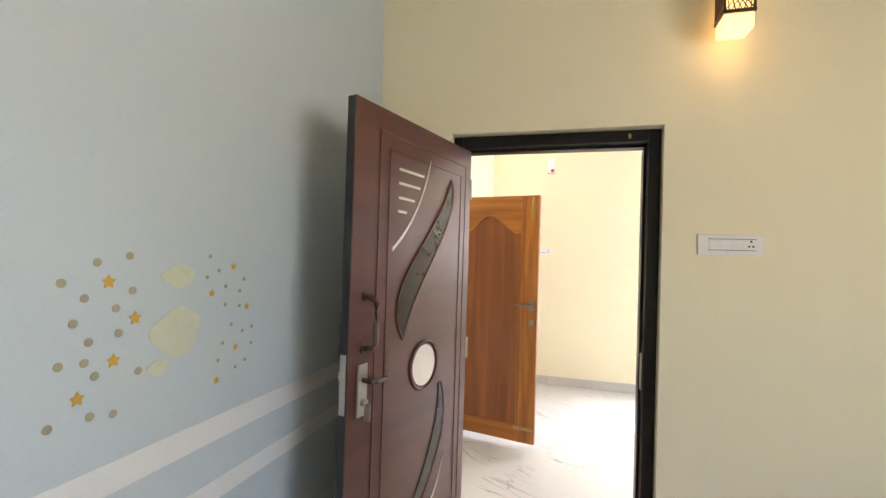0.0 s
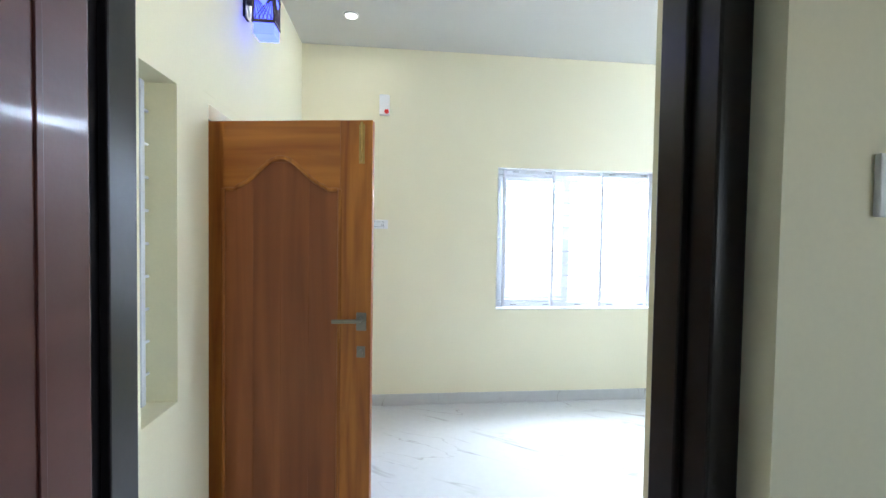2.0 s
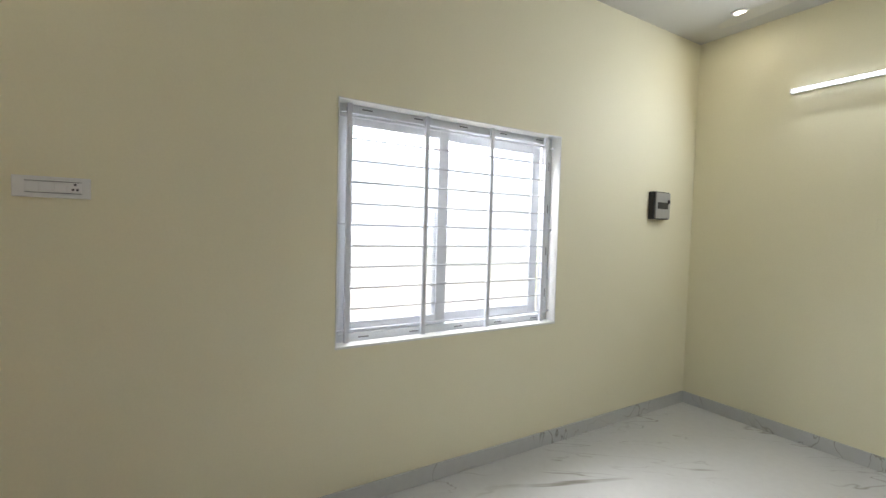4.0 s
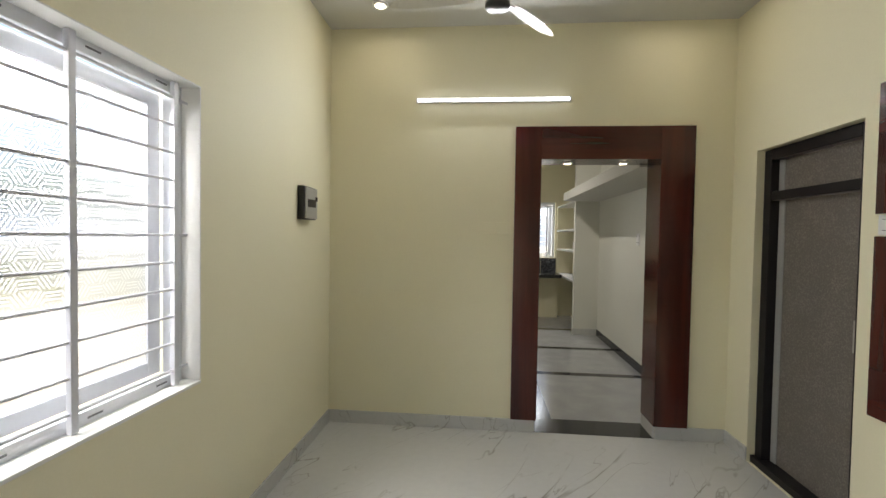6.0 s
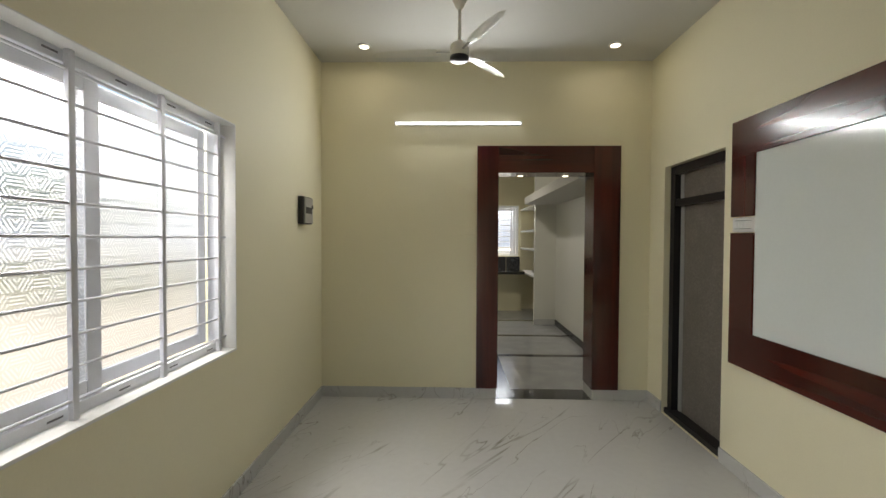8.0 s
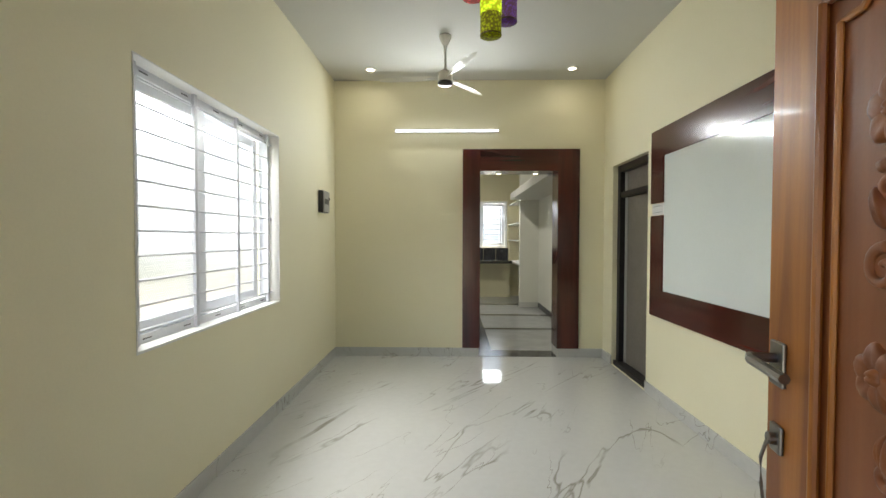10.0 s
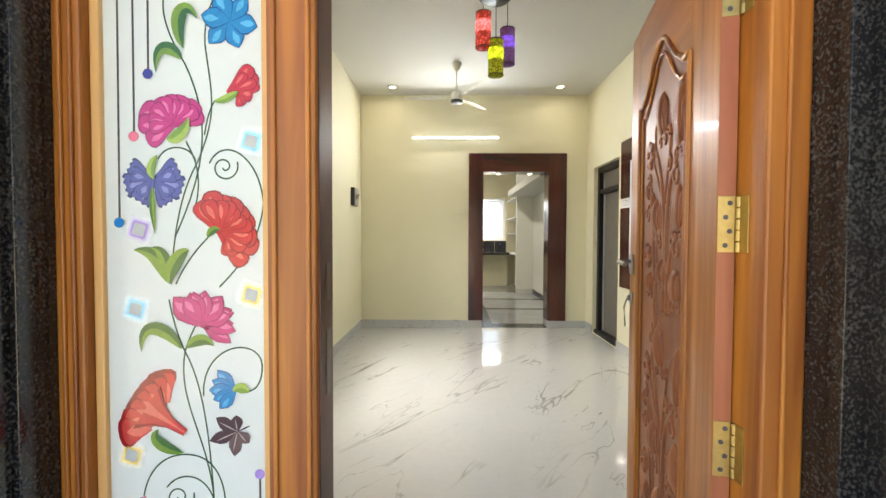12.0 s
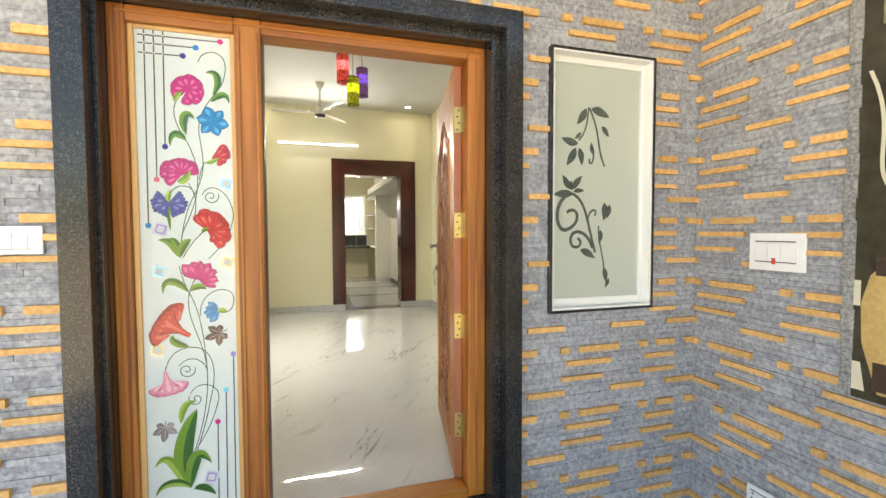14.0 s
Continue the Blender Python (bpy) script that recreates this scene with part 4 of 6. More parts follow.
stem((178, 1465), (230, 1353), (221, 1260), (152, 1113))
stem((223, 1779), (235, 1840), (354, 1846), (309, 1711))
stem((309, 1711), (286, 1648), (216, 1612), (219, 1506))
stem((219, 1506), (232, 1399), (245, 1369), (201, 1267))
stem((237, 1390), (224, 1368), (220, 1345), (216, 1322))
stem((178, 1309), (191, 1283), (214, 1245), (195, 1175))
stem((119, 1273), (140, 1312), (195, 1298), (197, 1267))
stem((201, 1267), (165, 1206), (149, 1121), (143, 1017))
curl((256, 1257), 29, 1.5, 0.4, -1)
stem((225, 1264), (251, 1323), (328, 1286), (336, 1184))
stem((336, 1184), (327, 1097), (280, 1050), (243, 1011))
stem((221, 1113), (196, 1090), (168, 1052), (153, 1017))
stem((138, 985), (147, 937), (157, 905), (170, 877))
stem((200, 943), (185, 920), (178, 901), (170, 877))
stem((170, 877), (150, 772), (219, 695), (227, 565))
stem((170, 877), (204, 816), (219, 711), (227, 565))
stem((207, 784), (203, 904), (340, 914), (330, 838))
stem((330, 838), (327, 809), (315, 798), (301, 795))
stem((79, 572), (92, 649), (148, 672), (197, 657))
stem((197, 657), (253, 636), (266, 553), (234, 434))
stem((234, 434), (218, 346), (195, 276), (175, 222))
curl((154, 571), 32, 1.5, 0.3, -1)
stem((128, 591), (154, 628), (210, 623), (227, 565))
stem((227, 565), (231, 435), (203, 324), (172, 231))
curl((185, 452), 28, 1.3, 2.6, 1)
stem((164, 475), (194, 536), (287, 502), (263, 431))
stem((263, 431), (247, 359), (217, 306), (194, 268))
for k, (a, b, m) in enumerate((((21, 1860), (303, 1863), PINK), ((21, 1830), (216, 1831), AZURE), ((21, 1794), (171, 1795), INDIGO), ((42, 1879), (38, 1143), AZURE), ((73, 1881), (71, 1319), ROSE),
                              ((105, 1884), (102, 1445), INDIGO), ((258, 30), (261, 351), PINK), ((290, 24), (294, 478), SKYD), ((321, 19), (324, 622), LILAC))):
    line([on_glass(*a), on_glass(*b)], INK, 0.0022, "painted_line")
    dab(disc(on_glass(*b), 0.0105), m, 4, "painted_dot")
for p in ((43, 1862), (74, 1863), (105, 1862), (42, 1830), (73, 1830), (105, 1830), (42, 1794), (73, 1794), (104, 1794)):
    c = on_glass(*p)
    dab([(c[0] - 0.003, c[1] - 0.003), (c[0] + 0.003, c[1] - 0.003), (c[0] + 0.003, c[1] + 0.003), (c[0] - 0.003, c[1] + 0.003)], PAINTED, 6.5, "painted_crossing")
for p, m in (((312, 1309), SKYD), ((79, 1129), LILAC), ((69, 965), SKYD), ((310, 996), YELLOW), ((56, 659), YELLOW), ((233, 126), LILAC)):
    c = on_glass(*p)
    tint = [n for n in m.node_tree.nodes if n.type == "VECT_MATH"][0].inputs[0].default_value
    for q, (r, f) in enumerate(((0.034, 0.12), (0.029, 0.3), (0.0245, 0.55), (0.021, 1.0), (0.0155, 0.0))):
        halo = PAINTED if f == 0 else dye("halo_dye", tuple(f * tint[i] + (1 - f) * (0.80, 0.86, 0.86)[i] for i in range(3)))
        dab([(c[0] + r * math.cos(0.5 + 1.5708 * i + d), c[1] + r * math.sin(0.5 + 1.5708 * i + d)) for i in range(4) for d in (-0.12, 0.12)], halo, 1 + q, "painted_diamond")

# main door leaf: local x runs from the hinge, y out of the carved face
LW, LH = 0.87, 1.985
leaf = root("door_leaf", (1.824, 0.36, 0.05), "open carved teak main door with brass hinges", "door", rz=79.0, local=True)
T = 0.036


def lb(x0, x1, y0, y1, z0, z1, bev=0.003):
    return B(x0, x1, y0, y1, z0, z1, bev)


def arch(u):
    """Height of the panel's arched top across its width, u from 0 to 1."""
    k = abs(u - 0.5) * 2
    return 0.0 if k > 0.86 else 0.13 * (0.5 + 0.5 * math.cos(math.pi * min(1, k / 0.80))) + (0.012 if k < 0.8 else 0)


part("leaf_core", lb(0, LW, 0.006, T - 0.006, 0, LH), TEAK_D, leaf)
PX0, PX1, PZ0, PZ1 = 0.185, 0.725, 0.13, 1.68
for face, (y0, y1) in enumerate(((T - 0.006, T), (0.0, 0.006))):
    part("stile", lb(0, PX0, y0, y1, 0, LH, 0.002), TEAK, leaf)
    part("stile", lb(PX1, LW, y0, y1, 0, LH, 0.002), TEAK, leaf)
    part("bottom_rail", lb(PX0, PX1, y0, y1, 0, PZ0, 0.002), TEAK_X, leaf)
    top = [(PX0, LH), (PX1, LH)] + [(PX1 - (PX1 - PX0) * i / 30, PZ1 + arch(i / 30)) for i in range(31)]
    part("top_rail", plate(bmesh.new(), top, y1, 0.006), TEAK_X, leaf)
    edge = [(PX0, (T + 0.001) if face == 0 else -0.001, PZ0)] + [(PX0 + (PX1 - PX0) * i / 30, (T + 0.001) if face == 0 else -0.001, PZ1 + arch(i / 30)) for i in range(31)] + [(PX1, (T + 0.001) if face == 0 else -0.001, PZ0)]
    edge = [Vector((PX0 if i == 0 else PX1 if i == len(edge) - 1 else p[0], p[1], p[2])) for i, p in enumerate(edge)]
    part("moulding", sweep(bmesh.new(), edge, 0.009, 8, 0.8, Vector((0, 1, 0))), TEAK, leaf)
    ins = [Vector((PX0 + 0.035 + (p[0] - PX0) * (PX1 - PX0 - 0.07) / (PX1 - PX0), p[1] - (0.003 if face == 0 else -0.003), p[2] - (0.045 if p[2] > 0.5 else -0.035))) for p in edge]
    if face == 0:
        part("moulding", sweep(bmesh.new(), ins, 0.006, 8, 0.7, Vector((0, 1, 0))), TEAK, leaf)
for k in range(4):
    x0 = PX0 + 0.01 + k * (PX1 - PX0 - 0.02) / 4
    part("inner_plank", lb(x0, x0 + (PX1 - PX0 - 0.02) / 4, 0.002, 0.006, PZ0 + 0.01, PZ1 + 0.05 + (0.07 if k in (1, 2) else 0), 0.001), TEAK_D, leaf)
CARVE = wood("carved_teak", (0.175, 0.048, 0.014), (0.32, 0.105, 0.030), 0.46, 0.04, 2, 22)


def carve(pts, r, name="carved_stem"):
    part(name, sweep(bmesh.new(), [(p[0], T - 0.006, p[1]) for p in pts], r, 10, 0.75, Vector((0, 1, 0))), CARVE, leaf, "", True)


def vine(p0, p1, p2, p3, r0=0.010, r1=0.006):
    carve(bez(p0, p1, p2, p3, 20), [r0 + (r1 - r0) * i / 20 for i in range(21)])


def blob(x, z, a, ln, wd, h=0.014, name="carved_leaf", bow=0.18):
    """A rounded leaf in relief that starts at a point and runs at an angle, with a crease along it."""
    bm = bmesh.new()
    bmesh.ops.create_icosphere(bm, subdivisions=3, radius=1)
    c, s = math.cos(a), math.sin(a)
    for v in bm.verts:
        u, w = v.co.x, v.co.y
        p, q = u * ln / 2, w * wd / 2 * (1 - 0.35 * u) + bow * wd * (1 - u * u)
        d = max(v.co.z, -0.2) * h * (1 - 0.28 * math.exp(-(w / 0.22) ** 2))
        v.co = Vector((x + c * (p + ln / 2) - s * q, T - 0.006 + d, z + s * (p + ln / 2) + c * q))
    part(name, bm, CARVE, leaf, "", True)


def rosette(x, z, r):
    for k in range(6):
        blob(x, z, 6.283 * k / 6 + 0.3, r, r * 0.95, 0.012, "carved_petal", 0.0)
    blob(x - r * 0.28, z, 0, r * 0.56, r * 0.56, 0.019, "carved_bud", 0.0)


def scroll(x, z, r, a0, way, thick=0.009):
    """A curled tendril that thins towards its eye."""
    carve([(x + r * (1 - 0.8 * i / 22) * math.cos(a0 + way * 7.4 * i / 22), z + r * (1 - 0.8 * i / 22) * math.sin(a0 + way * 7.4 * i / 22)) for i in range(23)], [thick * (1 - 0.5 * i / 22) for i in range(23)], "carved_scroll")


def bud(x, z, deg, ln, wd, way):
    """A plump bud of folded petals over two curled sepals."""
    a = radians(deg)
    blob(x, z, a, ln, wd, 0.021, "carved_bud", 0.16 * way)
    blob(x - way * wd * 0.30, z + ln * 0.08, a + 0.14 * way, ln * 0.78, wd * 0.45, 0.016, "carved_petal", 0.3 * way)
    blob(x + way * wd * 0.32, z + ln * 0.10, a - 0.10 * way, ln * 0.72, wd * 0.36, 0.015, "carved_petal", -0.2 * way)
    scroll(x + wd * 0.42, z - ln * 0.06, wd * 0.34, 2.4, -1)
    scroll(x - wd * 0.42, z - ln * 0.06, wd * 0.34, 0.7, 1)


def spray(dz, keep):
    """One repeat of the carved vine, let down by dz; keep is the lowest height at which it is cut."""
    def p(x, z):
        return (x, z - dz)
    for q0, q1, q2, q3, r0, r1 in (
            (p(0.385, 1.109), p(0.406, 1.261), p(0.420, 1.372), p(0.511, 1.486), 0.012, 0.007),
            (p(0.372, 1.095), p(0.388, 1.280), p(0.375, 1.394), p(0.292, 1.409), 0.013, 0.008),
            (p(0.398, 1.307), p(0.393, 1.396), p(0.364, 1.452), p(0.355, 1.517), 0.009, 0.006),
            (p(0.511, 1.486), p(0.546, 1.537), p(0.514, 1.569), p(0.521, 1.602), 0.007, 0.005),
            (p(0.427, 1.307), p(0.472, 1.378), p(0.533, 1.427), p(0.548, 1.473), 0.008, 0.005),
            (p(0.391, 1.126), p(0.429, 1.241), p(0.468, 1.289), p(0.448, 1.327), 0.008, 0.005),
            (p(0.355, 1.099), p(0.346, 1.170), p(0.312, 1.192), p(0.278, 1.212), 0.011, 0.007),
            (p(0.492, 1.010), p(0.534, 1.137), p(0.528, 1.289), p(0.571, 1.378), 0.010, 0.006),
            (p(0.460, 1.071), p(0.509, 1.142), p(0.487, 1.187), p(0.489, 1.227), 0.008, 0.006),
            (p(0.395, 0.978), p(0.412, 1.027), p(0.398, 1.069), p(0.386, 1.127), 0.013, 0.011),
            (p(0.359, 0.975), p(0.370, 1.042), p(0.363, 1.079), p(0.365, 1.132), 0.013, 0.011),
            (p(0.475, 0.903), p(0.501, 0.954), p(0.515, 0.991), p(0.494, 1.062), 0.011, 0.009)):
        vine(q0, q1, q2, q3, r0, r1)
    for x, z, deg, ln, wd, way in ((0.274, 1.450, 96, 0.175, 0.062, 1), (0.439, 1.512, 90, 0.145, 0.055, -1), (0.276, 1.219, 92, 0.135, 0.066, 1), (0.479, 1.216, 84, 0.115, 0.058, -1),
                                   (0.291, 1.018, 88, 0.10, 0.062, 1), (0.421, 1.062, 88, 0.08, 0.045, -1), (0.568, 1.019, 90, 0.07, 0.045, 1)):
        if z - dz > keep:
            bud(x, z - dz, deg, ln, wd, way)
    for x, z, r, a0, way in ((0.298, 1.382, 0.034, 1.6, -1), (0.368, 1.423, 0.026, 1.2, 1), (0.432, 1.538, 0.026, 0.5, 1), (0.595, 1.391, 0.028, 1.0, 1), (0.602, 1.283, 0.030, 2.0, -1),
                             (0.287, 1.176, 0.034, 1.6, -1), (0.332, 1.197, 0.026, 1.2, 1), (0.454, 1.191, 0.026, 2.2, -1), (0.537, 0.874, 0.042, 1.4, 1), (0.431, 0.894, 0.030, 1.0, -1)):
        if z - dz > keep:
            scroll(x, z - dz, r, a0, way)
    for x, z, r in ((0.584, 1.484, 0.052), (0.602, 1.143, 0.046), (0.355, 1.521, 0.020)):
        if z - dz > keep:
            rosette(x, z - dz, r)
    for x, z, deg, ln, wd in ((0.528, 1.289, 75, 0.07, 0.026), (0.330, 1.272, 115, 0.055, 0.022), (0.301, 1.273, 100, 0.06, 0.022), (0.598, 1.334, 70, 0.06, 0.024), (0.293, 1.068, 110, 0.05, 0.022), (0.379, 1.048, 70, 0.08, 0.02)):
        if z - dz > keep:
            blob(x, z - dz, radians(deg), ln, wd, 0.015)


spray(0.0, 0.2)
spray(0.72, 0.2)
xc = (PX0 + PX1) / 2
for h in (-1, 1):
    for k in range(4):
        blob(xc + h * 0.03 * k, 0.17, 1.57 - h * (0.3 + 0.3 * k), 0.17, 0.055, 0.016)
PINKWOOD = wood("pinkish_door_edge", (0.25, 0.07, 0.028), (0.40, 0.13, 0.055), 0.45, 0.05)
part("edge_lipping", lb(-0.0012, 0.0, 0.0005, T - 0.0005, 0.002, LH - 0.002, 0.0), PINKWOOD, leaf, "paler pinkish timber edge")
for z in (0.205, 0.69, 1.175, 1.672):
    hg = part("hinge", lb(-0.0035, -0.0012, 0.002, T - 0.001, z, z + 0.12, 0.0008), BRASS, leaf, "worn brass butt hinge")
    for k in range(5):
        part("knuckle", cyl((-0.006, -0.004, z + 0.024 * k), 0.0065, 0.0225, 12, "z", 0.001), BRASS, hg)
    for k in range(4):
        part("screw", cyl((-0.0042, 0.012 if k % 2 else 0.020, z + 0.015 + k * 0.03), 0.0055, 0.0022, 8, "x"), INK, hg)
    part("hinge_plate", B(1.8255, 1.8285, 0.322, 0.356, z + 0.05, z + 0.17, 0.0008), BRASS, door, "worn brass hinge plate")
for yy, s in ((T, 1), (0, -1)):
    y0, y1 = sorted((yy, yy + s * 0.008))
    hp = part("handle_plate", lb(LW - 0.065, LW - 0.02, y0, y1, 1.058, 1.138, 0.003), DARKSTEEL, leaf, "steel lever handle")
    part("lever", sweep(bmesh.new(), [(LW - 0.042, yy, 1.108), (LW - 0.042, yy + s * 0.05, 1.108), (LW - 0.06, yy + s * 0.055, 1.108), (LW - 0.16, yy + s * 0.05, 1.103)], 0.009), DARKSTEEL, hp)
    kp = part("lock_plate", lb(LW - 0.062, LW - 0.024, y0, y1, 0.938, 0.988, 0.003), DARKSTEEL, leaf, "steel key plate")
    part("lock_cylinder", cyl((LW - 0.043, min(yy, yy + s * 0.018), 0.963), 0.011, 0.018, 14, "y"), DARKSTEEL, kp)
part("key_chain", sweep(bmesh.new(), [(LW - 0.043, T + 0.018, 0.963), (LW - 0.046, T + 0.03, 0.928), (LW - 0.04, T + 0.026, 0.878), (LW - 0.044, T + 0.024, 0.848)], 0.003), DARKSTEEL, leaf, "keys hanging in the lock")
for z0, z1 in ((LH - 0.19, LH - 0.02), ):
    tb = part("tower_bolt", lb(LW - 0.06, LW - 0.035, -0.004, 0.0, z0, z1, 0.001), BRASS, leaf, "brass tower bolt")
    part("bolt_rod", cyl((LW - 0.047, -0.010, z0 + 0.01), 0.006, z1 - z0, 10), BRASS, tb)
tb = part("tower_bolt", lb(LW - 0.17, LW - 0.02, -0.004, 0.0, 0.10, 0.125, 0.001), BRASS, leaf, "brass latch")
part("bolt_rod", cyl((LW - 0.16, -0.010, 0.112), 0.006, 0.15, 10, "x"), BRASS, tb)

# ---- hall: end wall ----
arch_fr = root("door_2", (2.14, D1, 0), "dark mahogany laminate cladding round the dining opening", "door frame", kind="structure")
part("jamb", B(1.476, 1.676, D1 - 0.022, D1, 0.10, 2.385, 0.002), MAHO, arch_fr)
part("jamb", B(2.56, 2.807, D1 - 0.022, D1, 0.10, 2.385, 0.002), MAHO, arch_fr)
part("head", B(1.676, 2.56, D1 - 0.0215, D1, 2.135, 2.385, 0.002), MAHO_X, arch_fr)
part("lining", B(1.655, 1.676, D1, 5.725, 0.10, 2.16, 0.001), MAHO, arch_fr)
part("lining", B(2.56, 2.575, D1, 5.725, 0.10, 2.16, 0.001), MAHO, arch_fr)
part("lining_head", B(1.676, 2.56, D1, 5.725, 2.135, 2.16, 0.001), MAHO_X, arch_fr)


def downlight(x, y, z, r=0.05):
    d = root("downlight", (x, y, z), "small round recessed ceiling spotlight, lit", "ceiling light", "recessed spotlights")
    bm = bmesh.new()
    lathe(bm, [(r * 0.72, -0.006), (r * 0.8, -0.012), (r * 1.1, -0.010), (r * 1.15, -0.001)], (x, y, z), 24)
    part("ring", bm, WHITE, d, "", True)
    part("lens", cyl((x, y, z - 0.0135), r * 0.74, 0.004, 20), LEDSPOT, d, "glowing lens")


for x, y in ((0.48, 5.11), (2.62, 5.11), (0.56, 0.97), (2.62, 0.97)):
    downlight(x, y, H)
for x in (1.90, 2.33):
    downlight(x, 5.6, 2.135, 0.035)

tb = root("tube_light", (1.293, D1, 2.59), "lit white LED batten on the cream wall", "tube light")
part("housing", B(0.705, 1.881, D1 - 0.028, D1, 2.575, 2.605, 0.004), WHITE, tb)
part("diffuser", B(0.712, 1.874, D1 - 0.045, D1 - 0.026, 2.579, 2.601, 0.006), LED, tb, "glowing diffuser")
for x in (0.700, 1.874):
    part("end_cap", B(x, x + 0.012, D1 - 0.046, D1, 2.572, 2.608, 0.003), WHITE, tb)


def switch_x(name_label, x, y0, y1, z0, z1, side, n=4, mat=WHITE, socket=True):
    """A plate on a wall whose face is at x; side is the way it faces."""
    s = root("switch_board", (x, (y0 + y1) / 2, (z0 + z1) / 2), name_label, "switch board")
    a = sorted((x, x + side * 0.010))
    part("plate", B(*a, y0, y1, z0, z1, 0.003), mat, s)
    hy, hz = (y1 - y0), (z1 - z0)
    b = sorted((x + side * 0.010, x + side * 0.013))
    fr = part("module_frame", B(*b, y0 + hy * 0.16, y1 - hy * 0.12, z0 + hz * 0.24, z1 - hz * 0.24, 0.001), mat, s)
    for z in (z0 + hz * 0.22, z1 - hz * 0.24):
        part("gap_line", B(*b, y0 + hy * 0.16, y1 - hy * 0.12, z, z + hz * 0.025), INK, fr)
    c = sorted((x + side * 0.013, x + side * 0.016))
    for k in range(n):
        w = hy * 0.70 / n
        part("switch_rocker", B(*c, y0 + hy * 0.17 + k * w + 0.002, y0 + hy * 0.17 + (k + 1) * w - 0.002, z0 + hz * 0.28, z1 - hz * 0.28, 0.0015), mat, s)
    if socket:
        e = sorted((x + side * 0.016, x + side * 0.0166))
        for dy, dz in ((0, 0.16), (-0.03, -0.08), (0.03, -0.08)):
            part("socket_hole", B(*e, y1 - hy * 0.2 + dy * hy - 0.004, y1 - hy * 0.2 + dy * hy + 0.004, (z0 + z1) / 2 + dz * hz - 0.004, (z0 + z1) / 2 + dz * hz + 0.004), INK, s)
    return s


def switch_y(name_label, y, x0, x1, z0, z1, rows=1, n=4, mat=WHITE, ink=INK):
    s = root("switch_board", ((x0 + x1) / 2, y, (z0 + z1) / 2), name_label, "switch board")
    part("plate", B(x0, x1, y - 0.010, y, z0, z1, 0.003), mat, s)
    w, h = x1 - x0, z1 - z0
    for r in range(rows):
        b0, b1 = z0 + h * (0.2 + 0.6 * r / rows), z0 + h * (0.2 + 0.6 * (r + 1) / rows) - 0.004
        part("gap_line", B(x0 + w * 0.14, x1 - w * 0.14, y - 0.0112, y - 0.010, b0 - 0.002, b0 - 0.0005), ink, s)
        for k in range(n):
            q = w * 0.7 / n
            part("switch_rocker", B(x0 + w * 0.15 + k * q + 0.002, x0 + w * 0.15 + (k + 1) * q - 0.002, y - 0.014, y - 0.010, b0, b1, 0.0015), mat, s)
    return s


switch_y("cream white switch plate on the end wall", D1, 1.22, 1.455, 1.555, 1.645, 1, 6, CREAM, CREAM)
switch_x("white modular switch plate on the hall wall", 0.0, 1.02, 1.25, 1.585, 1.665, 1)
switch_x("white modular switch and socket plate beside the bedroom door", WT, 1.985, 2.238, 1.571, 1.66, 1)
switch_x("small white switch in the dining room", 3.06, 7.30, 7.40, 1.46, 1.60, -1, 1, WHITE, False)

mcb = root("breaker_box", (0.0, 4.95, 1.74), "black and steel grey breaker box on the cream wall", "breaker box")
part("box", B(0, 0.045, 4.83, 5.043, 1.63, 1.854, 0.004), DARK, mcb)
cov = part("cover", B(0.045, 0.056, 4.847, 5.04, 1.637, 1.847, 0.003), GREYCOVER, mcb, "steel grey cover")
part("breaker_slot", B(0.056, 0.060, 4.87, 5.005, 1.715, 1.768, 0.001), DARK, cov, "black row of breakers")
part("latch", B(0.056, 0.064, 5.005, 5.03, 1.76, 1.79, 0.002), DARK, cov)

bell = root("door_bell", (0.0, 1.24, 2.66), "white door chime with a red mark on the cream wall", "door bell")
part("body", B(0, 0.05, 1.165, 1.255, 2.58, 2.755, 0.008), WHITE, bell)
bm = bmesh.new()
lathe(bm, [(0.020, 0.0), (0.020, 0.002)], (0.05, 1.229, 2.606), 16, "x")
part("mark", bm, CORAL, bell, "red round mark")

fan = root("ceiling_fan", (1.291, 4.357, H), "ivory three-bladed ceiling fan with a dark motor bottom", "ceiling fan")
fx, fy = 1.291, 4.357
part("canopy", lathe(bmesh.new(), [(0.055, 0), (0.055, -0.012), (0.03, -0.07), (0.016, -0.09)], (fx, fy, H), 24), IVORY, fan, "", True)
part("rod", cyl((fx, fy, H - 0.34), 0.011, 0.27, 12), IVORY, fan)
part("motor", lathe(bmesh.new(), [(0.018, 0.14), (0.05, 0.12), (0.062, 0.10), (0.066, 0.04), (0.066, 0.03)], (fx, fy, 2.733), 28), IVORY, fan, "", True)
part("motor_cap", lathe(bmesh.new(), [(0.066, 0.03), (0.067, 0.01), (0.058, 0.0)], (fx, fy, 2.733), 28), DARK, fan, "dark glossy motor bottom", True)
